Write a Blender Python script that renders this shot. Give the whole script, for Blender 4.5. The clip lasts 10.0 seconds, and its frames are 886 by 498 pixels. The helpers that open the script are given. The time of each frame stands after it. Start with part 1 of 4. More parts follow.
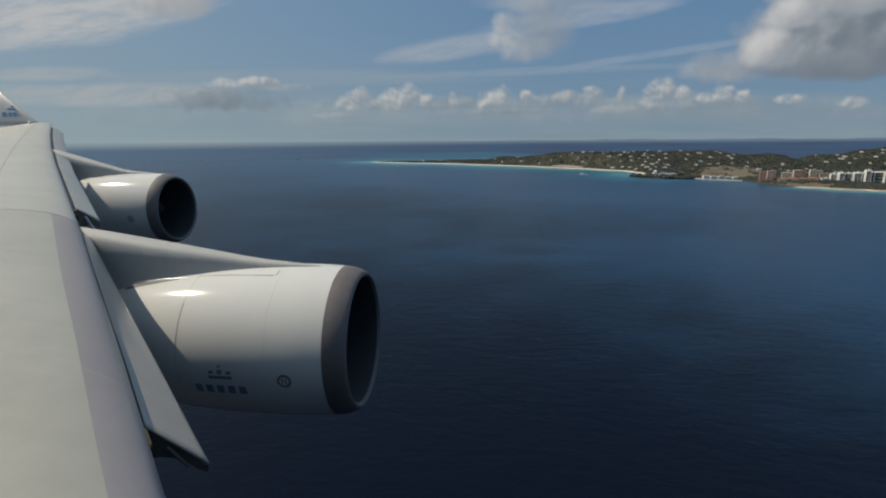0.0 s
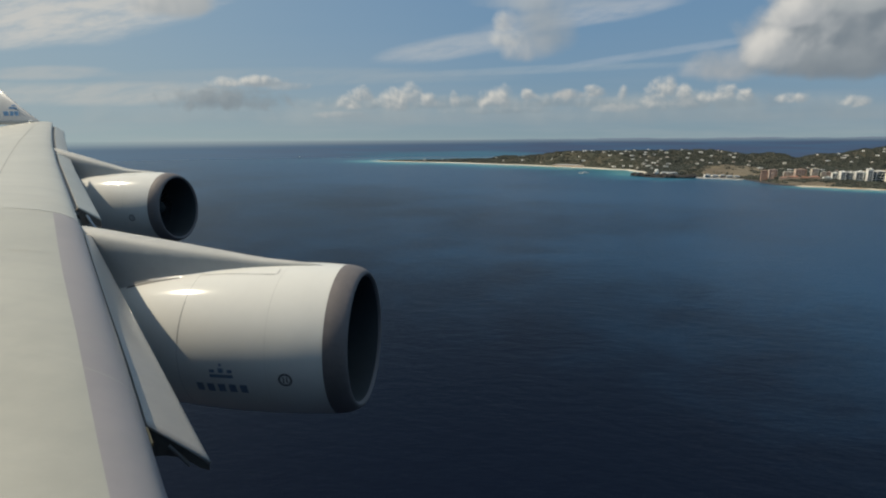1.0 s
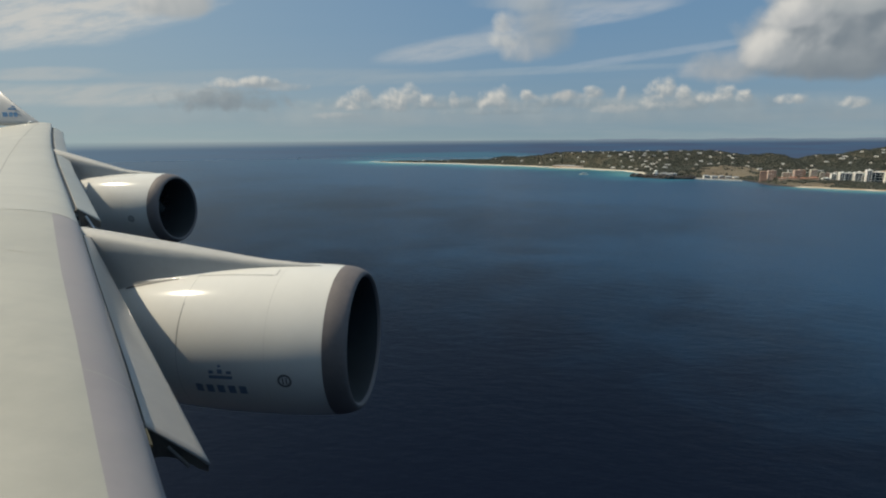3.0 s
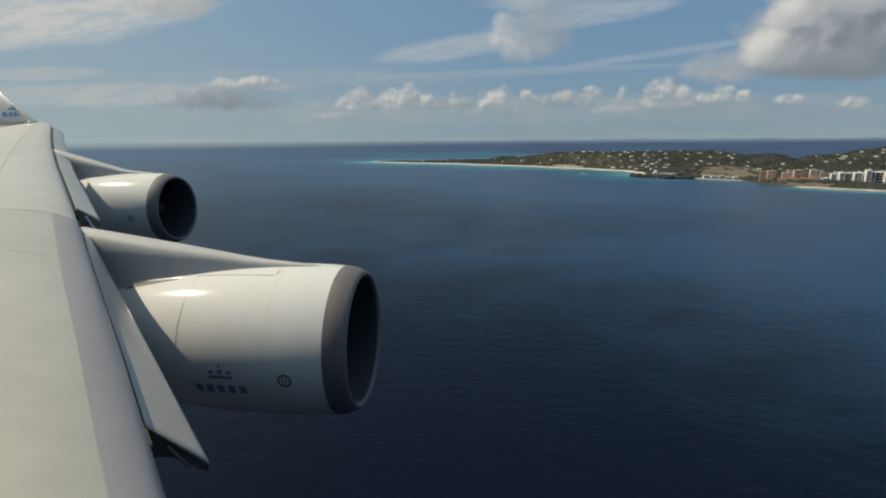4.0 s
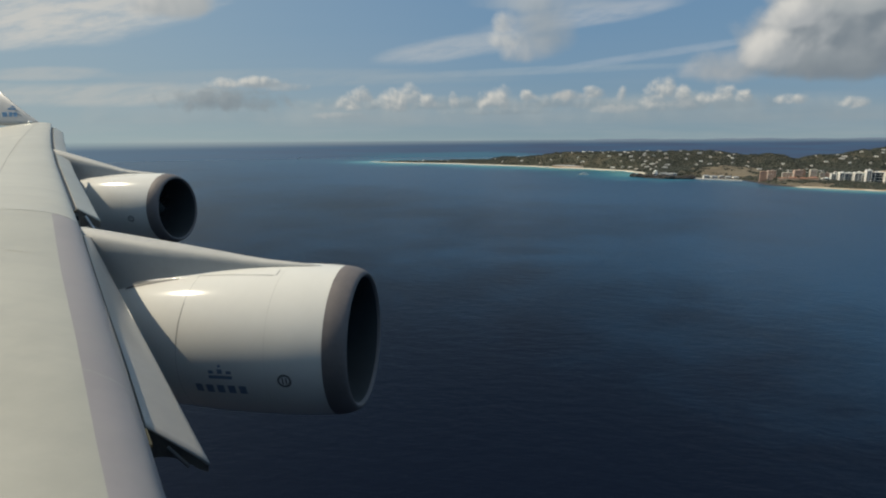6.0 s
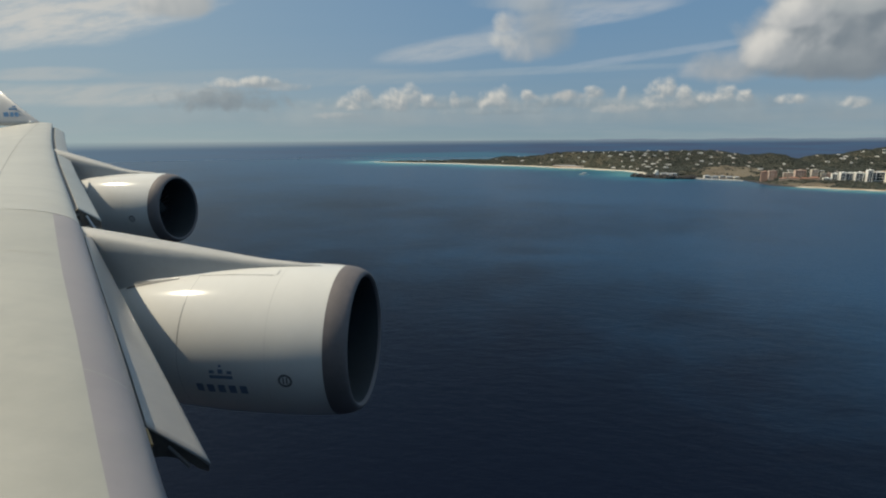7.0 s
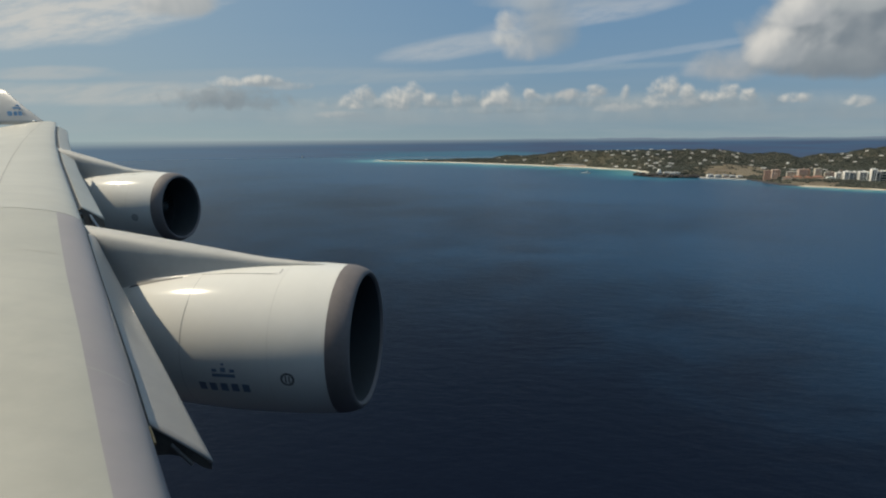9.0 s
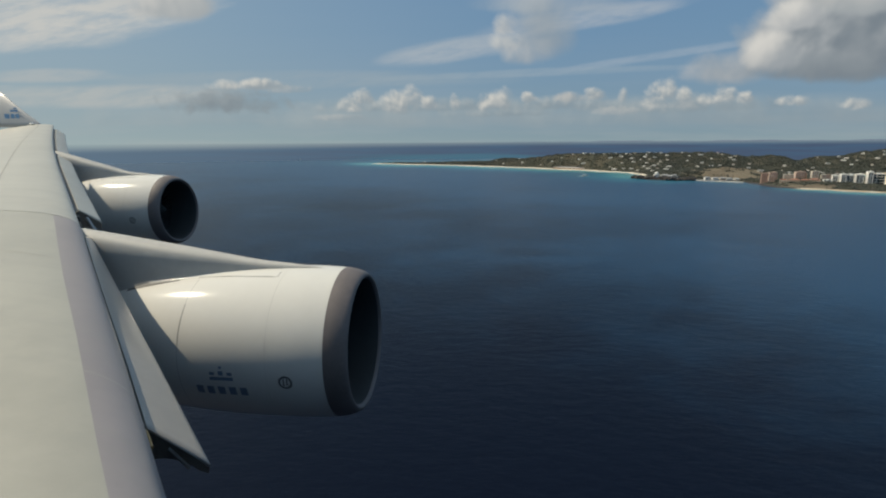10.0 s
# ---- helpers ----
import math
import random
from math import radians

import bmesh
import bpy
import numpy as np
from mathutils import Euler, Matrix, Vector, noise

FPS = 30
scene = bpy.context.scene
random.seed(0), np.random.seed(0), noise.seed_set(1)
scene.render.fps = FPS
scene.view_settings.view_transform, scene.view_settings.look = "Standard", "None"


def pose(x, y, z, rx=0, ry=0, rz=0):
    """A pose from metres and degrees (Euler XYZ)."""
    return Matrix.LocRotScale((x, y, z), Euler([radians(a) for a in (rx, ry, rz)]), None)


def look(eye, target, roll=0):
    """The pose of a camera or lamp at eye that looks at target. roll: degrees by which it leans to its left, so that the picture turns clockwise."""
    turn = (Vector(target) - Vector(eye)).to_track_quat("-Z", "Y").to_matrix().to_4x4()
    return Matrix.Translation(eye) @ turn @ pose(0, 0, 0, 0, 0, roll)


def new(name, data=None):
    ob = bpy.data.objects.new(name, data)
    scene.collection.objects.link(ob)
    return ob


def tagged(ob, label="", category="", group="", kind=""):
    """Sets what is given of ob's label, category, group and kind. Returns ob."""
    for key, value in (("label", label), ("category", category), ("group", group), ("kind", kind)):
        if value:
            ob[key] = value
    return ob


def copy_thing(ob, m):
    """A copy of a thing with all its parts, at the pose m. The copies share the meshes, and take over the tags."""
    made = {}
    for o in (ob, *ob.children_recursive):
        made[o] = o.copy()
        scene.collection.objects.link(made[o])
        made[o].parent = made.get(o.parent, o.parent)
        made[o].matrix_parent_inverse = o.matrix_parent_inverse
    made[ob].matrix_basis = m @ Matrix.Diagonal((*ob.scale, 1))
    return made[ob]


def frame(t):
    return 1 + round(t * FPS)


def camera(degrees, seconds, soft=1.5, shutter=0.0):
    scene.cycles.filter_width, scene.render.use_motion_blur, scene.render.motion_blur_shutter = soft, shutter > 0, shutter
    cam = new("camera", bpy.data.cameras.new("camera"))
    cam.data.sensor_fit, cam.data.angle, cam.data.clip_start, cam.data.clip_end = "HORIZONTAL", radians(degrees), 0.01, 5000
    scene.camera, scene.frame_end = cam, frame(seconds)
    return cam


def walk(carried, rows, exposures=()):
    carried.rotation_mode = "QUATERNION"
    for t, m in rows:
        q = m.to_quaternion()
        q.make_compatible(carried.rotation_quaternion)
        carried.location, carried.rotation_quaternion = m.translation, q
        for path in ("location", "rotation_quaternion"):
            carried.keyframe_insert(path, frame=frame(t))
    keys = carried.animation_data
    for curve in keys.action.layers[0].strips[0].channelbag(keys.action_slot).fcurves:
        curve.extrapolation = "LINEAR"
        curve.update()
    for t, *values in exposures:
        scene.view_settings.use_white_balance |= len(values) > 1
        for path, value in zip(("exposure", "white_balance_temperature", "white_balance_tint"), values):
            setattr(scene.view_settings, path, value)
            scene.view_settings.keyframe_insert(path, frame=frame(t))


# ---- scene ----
EYE = 160.0          # height of the eye over the sea
cam = camera(83.4, 10.0, soft=2.1)
HEAD, TILT = 4.0, -12.43
BANK = pose(0, 0, 0, 0.13, 0, -0.33)     # how the aircraft and the camera in it lie to the level
# small shake of the hand: seconds, turn to the left, turn up
SHAKE = ((0.0, 0.0, 0.02), (0.5, 0.05, -0.05), (1.0, 0.11, -0.10), (1.5, 0.07, -0.05), (2.0, 0.04, -0.05), (2.5, 0.04, 0.0),
         (4.0, 0.02, 0.0), (4.5, 0.0, 0.0), (5.0, 0.0, 0.0), (5.5, 0.0, 0.0), (7.0, 0.10, 0.0), (7.5, 0.13, 0.02),
         (8.0, 0.24, -0.01), (8.5, 0.28, 0.0), (9.0, 0.36, -0.12), (9.5, 0.31, 0.0), (10.0, 0.14, 0.19))
walk(cam, [(t, pose(0, 0, EYE, 90 + TILT + up, 0, HEAD + left) @ BANK) for t, left, up in SHAKE],
     ((0.0, -0.24, 6200, 12), (0.6, -0.20, 6280, 12), (0.9, -0.04, 6450, 11), (1.1, 0.0, 6500, 10), (10.0, 0.0, 6500, 10)))

# ---- sky, clouds and sun ----
SUN_AZ, SUN_EL = radians(-82), radians(48)
SUN_DIR = Vector((math.sin(SUN_AZ) * math.cos(SUN_EL), math.cos(SUN_AZ) * math.cos(SUN_EL), math.sin(SUN_EL)))
sun = new("sun", bpy.data.lights.new("sun", "SUN"))
sun.data.energy, sun.data.angle, sun.data.color = 3.9, radians(0.6), (1.0, 0.885, 0.68)
sun.matrix_world = look((0, 0, 400), Vector((0, 0, 400)) - SUN_DIR)


class Nodes:
    """Short names for building a node tree."""

    def __init__(self, tree):
        self.tree = tree
        tree.nodes.clear()

    def add(self, kind, **inputs):
        n = self.tree.nodes.new(kind)
        for key, value in inputs.items():
            self.put(n.inputs[key.replace("_", " ")], value)
        return n

    def put(self, socket, value):
        if isinstance(value, bpy.types.NodeSocket):
            self.tree.links.new(value, socket)
        else:
            socket.default_value = value

    def math(self, op, a, b=0.0, clamp=False):
        n = self.tree.nodes.new("ShaderNodeMath")
        n.operation, n.use_clamp = op, clamp
        self.put(n.inputs[0], a)
        self.put(n.inputs[1], b)
        return n.outputs[0]

    def step(self, value, lo, hi):
        n = self.tree.nodes.new("ShaderNodeMapRange")
        n.interpolation_type = "SMOOTHSTEP"
        for i, v in enumerate((value, lo, hi, 0.0, 1.0)):
            self.put(n.inputs[i], v)
        return n.outputs[0]

    def mix(self, f, a, b):
        n = self.tree.nodes.new("ShaderNodeMix")
        n.data_type = "RGBA"
        self.put(n.inputs[0], f)
        self.put(n.inputs[6], a if isinstance(a, bpy.types.NodeSocket) else (*a, 1))
        self.put(n.inputs[7], b if isinstance(b, bpy.types.NodeSocket) else (*b, 1))
        return n.outputs[2]

    def noise(self, vector, scale, detail=6.0, rough=0.55, warp=0.0):
        n = self.add("ShaderNodeTexNoise", Vector=vector, Scale=scale, Detail=detail, Roughness=rough, Distortion=warp)
        return n.outputs[0]

    def join(self, x, y, z=0.0):
        return self.add("ShaderNodeCombineXYZ", X=x, Y=y, Z=z).outputs[0]


def build_sky():
    world = bpy.data.worlds.new("sky")
    world.use_nodes = True
    scene.world = world
    k = Nodes(world.node_tree)
    sky = k.add("ShaderNodeTexSky")
    sky.sky_type, sky.sun_disc = "NISHITA", False
    sky.sun_elevation, sky.sun_rotation = SUN_EL, SUN_AZ
    sky.dust_density, sky.air_density = 2.0, 1.0
    blue = k.add("ShaderNodeVectorMath")
    blue.operation = "SCALE"
    k.put(blue.inputs[0], sky.outputs[0])
    blue.inputs["Scale"].default_value = SKY_GAIN
    # u, v: tangents of the bearing from the wing's beam and of the height over the horizon
    way = k.add("ShaderNodeSeparateXYZ", Vector=k.add("ShaderNodeTexCoord").outputs["Generated"])
    c, s = math.cos(radians(HEAD)), math.sin(radians(HEAD))
    right = k.math("ADD", k.math("MULTIPLY", way.outputs[0], c), k.math("MULTIPLY", way.outputs[1], s))
    ahead = k.math("ADD", k.math("MULTIPLY", way.outputs[0], -s), k.math("MULTIPLY", way.outputs[1], c))
    ahead = k.math("MAXIMUM", k.math("ABSOLUTE", ahead), 0.02)
    u, v = k.math("DIVIDE", right, ahead), k.math("DIVIDE", way.outputs[2], ahead)
    up = k.math("MAXIMUM", v, 0.0)
    # haze over the horizon, brighter towards the sun
    veil = k.math("MULTIPLY", k.math("EXPONENT", k.math("DIVIDE", up, -0.085)), 0.92)
    glow = k.step(u, 0.35, -1.0)
    haze = k.mix(glow, HAZE, HAZE_SUN)
    layers = k.noise(k.join(k.math("MULTIPLY", u, 0.8), k.math("MULTIPLY", v, 9.0), 11.0), 4.0, 5.0, 0.55)
    haze = k.mix(k.math("MULTIPLY", k.step(layers, 0.35, 0.68), 0.30), haze, (0.42, 0.445, 0.435))
    colour = k.mix(veil, k.mix(k.math("MULTIPLY", glow, 0.45), k.mix(0.75, blue.outputs[0], SKY_BLUE), HAZE_SUN), haze)

    flat = k.join(u, v)
    wide = k.join(k.math("MULTIPLY", u, 0.30), k.math("MULTIPLY", k.math("SUBTRACT", v, k.math("MULTIPLY", u, 0.10)), 1.5), 3.0)
    streak = k.noise(wide, 12.0, 7.0, 0.6)

    wisps = k.step(k.noise(k.join(k.math("MULTIPLY", u, 0.5), k.math("MULTIPLY", k.math("SUBTRACT", v, k.math("MULTIPLY", u, 0.14)), 2.2), 5.0), 22.0, 6.0, 0.6), 0.30, 0.62)

    def billows(size, detail):
        """Noise for the clouds' outline, and its slope towards the sun."""
        a = k.noise(flat, size, detail, 0.52, 0.25)
        low = k.noise(flat, size, 3.0, 0.5, 0.25)
        b = k.noise(k.join(k.math("ADD", u, -0.16 / size), k.math("ADD", v, 0.26 / size)), size, 3.0, 0.5, 0.25)
        return a, k.math("SUBTRACT", low, b)

    fine, middle, broad = billows(30.0, 6.0), billows(17.0, 7.0), billows(9.0, 8.0)

    def ellipse(u0, v0, a, b, lean=0.0):
        x = k.math("DIVIDE", k.math("SUBTRACT", u, u0), a)
        y = k.math("DIVIDE", k.math("SUBTRACT", k.math("SUBTRACT", v, v0), k.math("MULTIPLY", k.math("SUBTRACT", u, u0), lean)), b)
        return x, y, k.math("SUBTRACT", 1.0, k.math("ADD", k.math("MULTIPLY", x, x), k.math("MULTIPLY", y, y)))

    # broken cloud added overhead, unseen high above the view, to whiten the skylight
    high = k.step(way.outputs[2], 0.55, 0.80)
    cover = k.step(k.noise(k.join(way.outputs[0], way.outputs[1], way.outputs[2]), 3.0, 6.0), 0.40, 0.62)
    colour = k.mix(k.math("MULTIPLY", k.math("MULTIPLY", high, cover), 0.8), colour, (0.46, 0.46, 0.45))
    # thin high veils, drawn out along the wind
    for u0, v0, a, b, lean, depth, tone in VEILS:
        _, _, d = ellipse(u0, v0, a, b, lean)
        m = k.step(k.math("ADD", d, k.math("MULTIPLY", k.math("SUBTRACT", streak, 0.5), 1.5)), -0.05, 0.9)
        m = k.math("MULTIPLY", m, k.math("ADD", 0.45, k.math("MULTIPLY", wisps, 0.55)))
        colour = k.mix(k.math("MULTIPLY", m, depth), colour, tone)
    # heaped clouds: flat dim feet, bright tops on the sun's side
    for u0, v0, a, b, soft, depth, bright, foot in HEAPS:
        size = 2 if b > 0.0302 else 1 if v0 > 0.13 else 0
        shape, relief = (fine, middle, broad)[size]
        x, y, d = ellipse(u0, v0, a, b)
        d = k.math("SUBTRACT", d, k.math("MULTIPLY", k.math("MAXIMUM", k.math("SUBTRACT", -0.3, y), 0.0), 1.5))
        m = k.step(k.math("ADD", d, k.math("MULTIPLY", k.math("SUBTRACT", shape, 0.5), (3.0, 2.8, 2.5)[size])), -0.35, soft)
        light = k.math("ADD", k.math("MULTIPLY", y, 0.50), k.math("MULTIPLY", x, -0.38))
        light = k.math("ADD", light, k.math("MULTIPLY", relief, 1.9))
        body = k.mix(k.step(light, -0.42, 0.72), foot, bright)
        colour = k.mix(k.math("MULTIPLY", m, depth), colour, body)
    # open sea beyond the sheet, haze painted in, pale shoals behind the island's point
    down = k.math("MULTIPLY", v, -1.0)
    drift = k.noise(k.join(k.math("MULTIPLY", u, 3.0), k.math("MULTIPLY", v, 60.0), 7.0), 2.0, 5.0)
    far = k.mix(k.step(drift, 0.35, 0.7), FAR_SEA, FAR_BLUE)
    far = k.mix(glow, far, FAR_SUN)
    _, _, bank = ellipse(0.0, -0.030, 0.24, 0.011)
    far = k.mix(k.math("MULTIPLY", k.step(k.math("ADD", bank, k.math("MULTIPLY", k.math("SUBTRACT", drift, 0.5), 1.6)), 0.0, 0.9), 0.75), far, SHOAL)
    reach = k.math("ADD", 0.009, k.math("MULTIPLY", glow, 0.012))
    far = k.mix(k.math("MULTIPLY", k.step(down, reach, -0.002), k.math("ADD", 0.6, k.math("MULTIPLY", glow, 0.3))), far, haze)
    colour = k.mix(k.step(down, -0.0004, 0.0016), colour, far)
    out = k.add("ShaderNodeOutputWorld")
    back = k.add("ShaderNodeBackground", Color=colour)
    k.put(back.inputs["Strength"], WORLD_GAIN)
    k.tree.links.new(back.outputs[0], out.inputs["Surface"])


SKY_GAIN, WORLD_GAIN = 0.09, 1.0
SKY_BLUE, HAZE, HAZE_SUN = (0.130, 0.264, 0.425), (0.256, 0.342, 0.370), (0.345, 0.428, 0.430)
FAR_SEA, FAR_BLUE, FAR_SUN = (0.066, 0.098, 0.158), (0.064, 0.118, 0.192), (0.122, 0.182, 0.242)
SHOAL = (0.070, 0.165, 0.225)
# bearing, height, half width, half height, lean, depth, colour
VEILS = ((0.03, 0.172, 0.17, 0.026, 0.14, 0.75, (0.40, 0.45, 0.49)),
         (0.26, 0.225, 0.22, 0.024, 0.14, 0.7, (0.40, 0.45, 0.50)),
         (0.42, 0.160, 0.26, 0.010, 0.14, 0.5, (0.36, 0.43, 0.50)),
         (0.20, 0.130, 0.40, 0.009, 0.03, 0.45, (0.32, 0.40, 0.46)),
         (-0.75, 0.228, 0.34, 0.060, 0.08, 0.95, (0.56, 0.56, 0.53)),
         (-0.76, 0.128, 0.16, 0.016, 0.0, 0.6, (0.45, 0.47, 0.46)),
         (-0.68, 0.092, 0.36, 0.026, 0.0, 0.75, (0.455, 0.475, 0.46)),
         (-0.30, 0.120, 0.50, 0.020, 0.0, 0.35, (0.36, 0.41, 0.43)))
WHITE, WARM, DIM, LOW = (0.62, 0.61, 0.56), (0.50, 0.50, 0.475), (0.30, 0.345, 0.37), (0.245, 0.295, 0.325)
FLANK = (0.395, 0.435, 0.44)
# the row of small heaps along the skyline: bearing, height, half width, half height
ROW = ((-0.369, 0.11, 0.072, 0.011), (-0.178, 0.073, 0.024, 0.016), (-0.16, 0.085, 0.024, 0.015), (-0.097, 0.076, 0.029, 0.022),
       (-0.069, 0.084, 0.026, 0.022), (-0.027, 0.074, 0.016, 0.014), (0.022, 0.074, 0.01, 0.017), (0.086, 0.075, 0.018, 0.018),
       (0.113, 0.081, 0.024, 0.02), (0.164, 0.083, 0.015, 0.011), (0.25, 0.084, 0.031, 0.01), (0.292, 0.088, 0.026, 0.011),
       (0.346, 0.084, 0.011, 0.014), (0.403, 0.081, 0.02, 0.023), (0.428, 0.095, 0.022, 0.023), (0.464, 0.086, 0.013, 0.019),
       (0.516, 0.079, 0.021, 0.016), (0.543, 0.088, 0.024, 0.017), (0.582, 0.08, 0.016, 0.012), (0.677, 0.075, 0.028, 0.011),
       (0.797, 0.069, 0.029, 0.012), (-0.202, 0.048, 0.05, 0.007), (0.341, 0.058, 0.042, 0.009), (0.466, 0.068, 0.036, 0.008))
# bearing, height, half width, half height, softness, depth, top, foot
HEAPS = [(0.30, 0.050, 1.1, 0.036, 1.7, 0.75, (0.365, 0.415, 0.425), (0.285, 0.335, 0.36)), (-0.05, 0.068, 0.28, 0.018, 1.6, 0.75, FLANK, LOW),
         (0.22, 0.070, 0.18, 0.018, 1.6, 0.7, FLANK, LOW), (0.10, 0.054, 0.12, 0.010, 1.4, 0.6, FLANK, LOW),
         (0.45, 0.068, 0.22, 0.022, 1.6, 0.75, FLANK, LOW), (-0.425, 0.076, 0.13, 0.029, 1.3, 0.9, (0.275, 0.315, 0.335), (0.225, 0.265, 0.29)),
         (-0.515, 0.254, 0.090, 0.044, 0.7, 0.96, (0.60, 0.59, 0.555), (0.37, 0.40, 0.41)), (-0.30, 0.100, 0.05, 0.010, 1.2, 0.6, WARM, DIM)]
HEAPS += [(u0, v0 - 0.15 * b, 1.15 * a, 1.2 * b, 1.25, 0.95 if b > 0.009 else 0.5, WHITE if b > 0.0105 else WARM, DIM) for u0, v0, a, b in ROW]
PUFF = (0.60, 0.60, 0.565)
GREY, STEEL, BASE = (0.42, 0.44, 0.445), (0.34, 0.38, 0.41), (0.19, 0.225, 0.255)
HEAPS += [(0.20, 0.252, 0.15, 0.031, 1.5, 0.75, (0.42, 0.46, 0.48), (0.36, 0.41, 0.45)), (0.186, 0.206, 0.062, 0.080, 1.5, 0.9, (0.40, 0.44, 0.46), (0.27, 0.32, 0.36)),
          (0.160, 0.165, 0.050, 0.034, 1.4, 0.6, GREY, STEEL), (0.120, 0.212, 0.026, 0.026, 1.1, 0.85, PUFF, GREY),
          (0.128, 0.186, 0.036, 0.030, 1.2, 0.85, PUFF, STEEL), (0.142, 0.158, 0.034, 0.026, 1.5, 0.75, (0.52, 0.525, 0.51), STEEL),
          (0.536, 0.130, 0.085, 0.040, 1.0, 0.95, (0.45, 0.465, 0.47), (0.30, 0.34, 0.37)),
          (0.803, 0.180, 0.24, 0.100, 0.45, 0.98, GREY, BASE), (0.76, 0.250, 0.16, 0.036, 1.2, 0.8, (0.47, 0.475, 0.46), (0.36, 0.39, 0.40)),
          (0.78, 0.132, 0.20, 0.036, 0.9, 0.88, (0.25, 0.285, 0.31), BASE),
          (0.624, 0.158, 0.062, 0.046, 0.9, 0.95, (0.66, 0.645, 0.60), (0.33, 0.36, 0.38)), (0.658, 0.222, 0.058, 0.031, 0.8, 0.92, (0.65, 0.64, 0.60), (0.40, 0.42, 0.43))]
build_sky()


# ---- materials ----
def material(name, base, rough=0.5, metal=0.0, vary=0.15, scale=1.0, bump=0.0, fine=8.0, stretch=(1, 1, 1), island=0.0, extra=None, coat=0.0):
    """A surface with two scales of variation in its colour, a little in its gloss, and fine relief."""
    m = bpy.data.materials.new(name)
    m.use_nodes = True
    k = Nodes(m.node_tree)
    place = k.add("ShaderNodeMapping", Vector=k.add("ShaderNodeTexCoord").outputs["Object"])
    place.inputs["Scale"].default_value = stretch
    at = place.outputs[0]
    big, small = k.noise(at, scale, 4.0), k.noise(at, scale * fine, 6.0, 0.65)
    tone = k.math("ADD", k.math("MULTIPLY", big, 0.6), k.math("MULTIPLY", small, 0.4))
    dark, light = [c * (1 - vary) for c in base], [min(c * (1 + vary), 1.0) for c in base]
    colour = k.mix(k.step(tone, 0.3, 0.7), dark, light)
    if island:
        chance = k.add("ShaderNodeNewGeometry").outputs["Random Per Island"]
        colour = k.mix(k.math("MULTIPLY", chance, island), colour, [c * 2.0 for c in base])
    if extra:
        colour = extra(k, at, colour)
    b = k.add("ShaderNodeBsdfPrincipled")
    k.put(b.inputs["Base Color"], colour)
    b.inputs["Metallic"].default_value = metal
    b.inputs["Coat Weight"].default_value, b.inputs["Coat Roughness"].default_value = coat, 0.10
    k.put(b.inputs["Roughness"], k.math("ADD", rough - 0.08, k.math("MULTIPLY", small, 0.16), clamp=True))
    if bump:
        h = k.add("ShaderNodeBump", Height=tone)
        h.inputs["Strength"].default_value, h.inputs["Distance"].default_value = 1.0, bump
        k.tree.links.new(h.outputs[0], b.inputs["Normal"])
    k.tree.links.new(b.outputs[0], k.add("ShaderNodeOutputMaterial").inputs["Surface"])
    return m


def streaks(k, at, colour):
    """Chordwise dirt trailing from the front of the wing."""
    s = k.add("ShaderNodeMapping", Vector=at)
    s.inputs["Scale"].default_value = (0.12, 2.2, 1.0)
    n = k.noise(s.outputs[0], 1.6, 6.0, 0.6)
    return k.mix(k.math("MULTIPLY", k.step(n, 0.45, 0.75), 0.28), colour, (0.34, 0.33, 0.30))


SKIN = material("wing_paint_grey", (0.485, 0.473, 0.415), 0.38, 0.0, 0.08, 0.45, extra=streaks)
EDGE = material("wing_edge_bare_metal", (0.338, 0.308, 0.306), 0.45, 0.15, 0.06, 0.6, extra=streaks)
# inner flap only: its weaker light is put into the paint
FLAP = material("flap_paint_dimmed_grey", (0.345, 0.320, 0.288), 0.42, 0.0, 0.08, 0.8, coat=0.15)
# grey coating; the window's dimming near the root is put into it
GUARD_DIM = material("wing_box_dimmed_coating", (0.415, 0.405, 0.35), 0.40, 0.0, 0.08, 0.45, extra=streaks)
COWL = material("cowl_white_paint", (0.72, 0.71, 0.66), 0.80, 0.0, 0.02, 0.7, coat=0.6)
PYLON = material("pylon_grey_paint", (0.50, 0.49, 0.455), 0.6, 0.0, 0.06, 0.8)
WINGLET = material("winglet_grey_white", (0.47, 0.47, 0.46), 0.4, 0.0, 0.03, 0.7)
LIP = material("inlet_lip_dull_metal", (0.185, 0.162, 0.155), 0.6, 0.15, 0.12, 1.5)
# lining, blades and spinner darkened: the inlet's shade in their colour
DUCT = material("inlet_duct_shaded", (0.045, 0.051, 0.053), 0.85, 0.0, 0.1, 2.0)
BLADE = material("fan_blade_shaded", (0.05, 0.052, 0.055), 0.5, 0.3, 0.1, 2.0)
HUB = material("spinner_shaded", (0.035, 0.038, 0.038), 0.92, 0.0, 0.1, 2.0)
TIP_SPOT = material("tip_spot_bright", (0.85, 0.85, 0.82), 0.12, 0.6, 0.02, 4.0)
JOINT = material("cowl_joint_grey", (0.36, 0.355, 0.34), 0.6, 0.0, 0.2, 3.0)
COWL_SEAM = material("cowl_seam_grey", (0.63, 0.62, 0.575), 0.5, 0.0, 0.1, 2.0)
SPAR = material("spar_joint_grey", (0.33, 0.32, 0.29), 0.5, 0.0, 0.1, 2.0)
FAINT = material("panel_seam_faint", (0.45, 0.44, 0.395), 0.4, 0.0, 0.05, 2.0)
HULL = material("hull_light_blue_paint", (0.06, 0.18, 0.34), 0.3, 0.0, 0.05, 0.5)
SEAM = material("panel_seam_dark", (0.16, 0.155, 0.15), 0.7, 0.0, 0.15, 3.0)
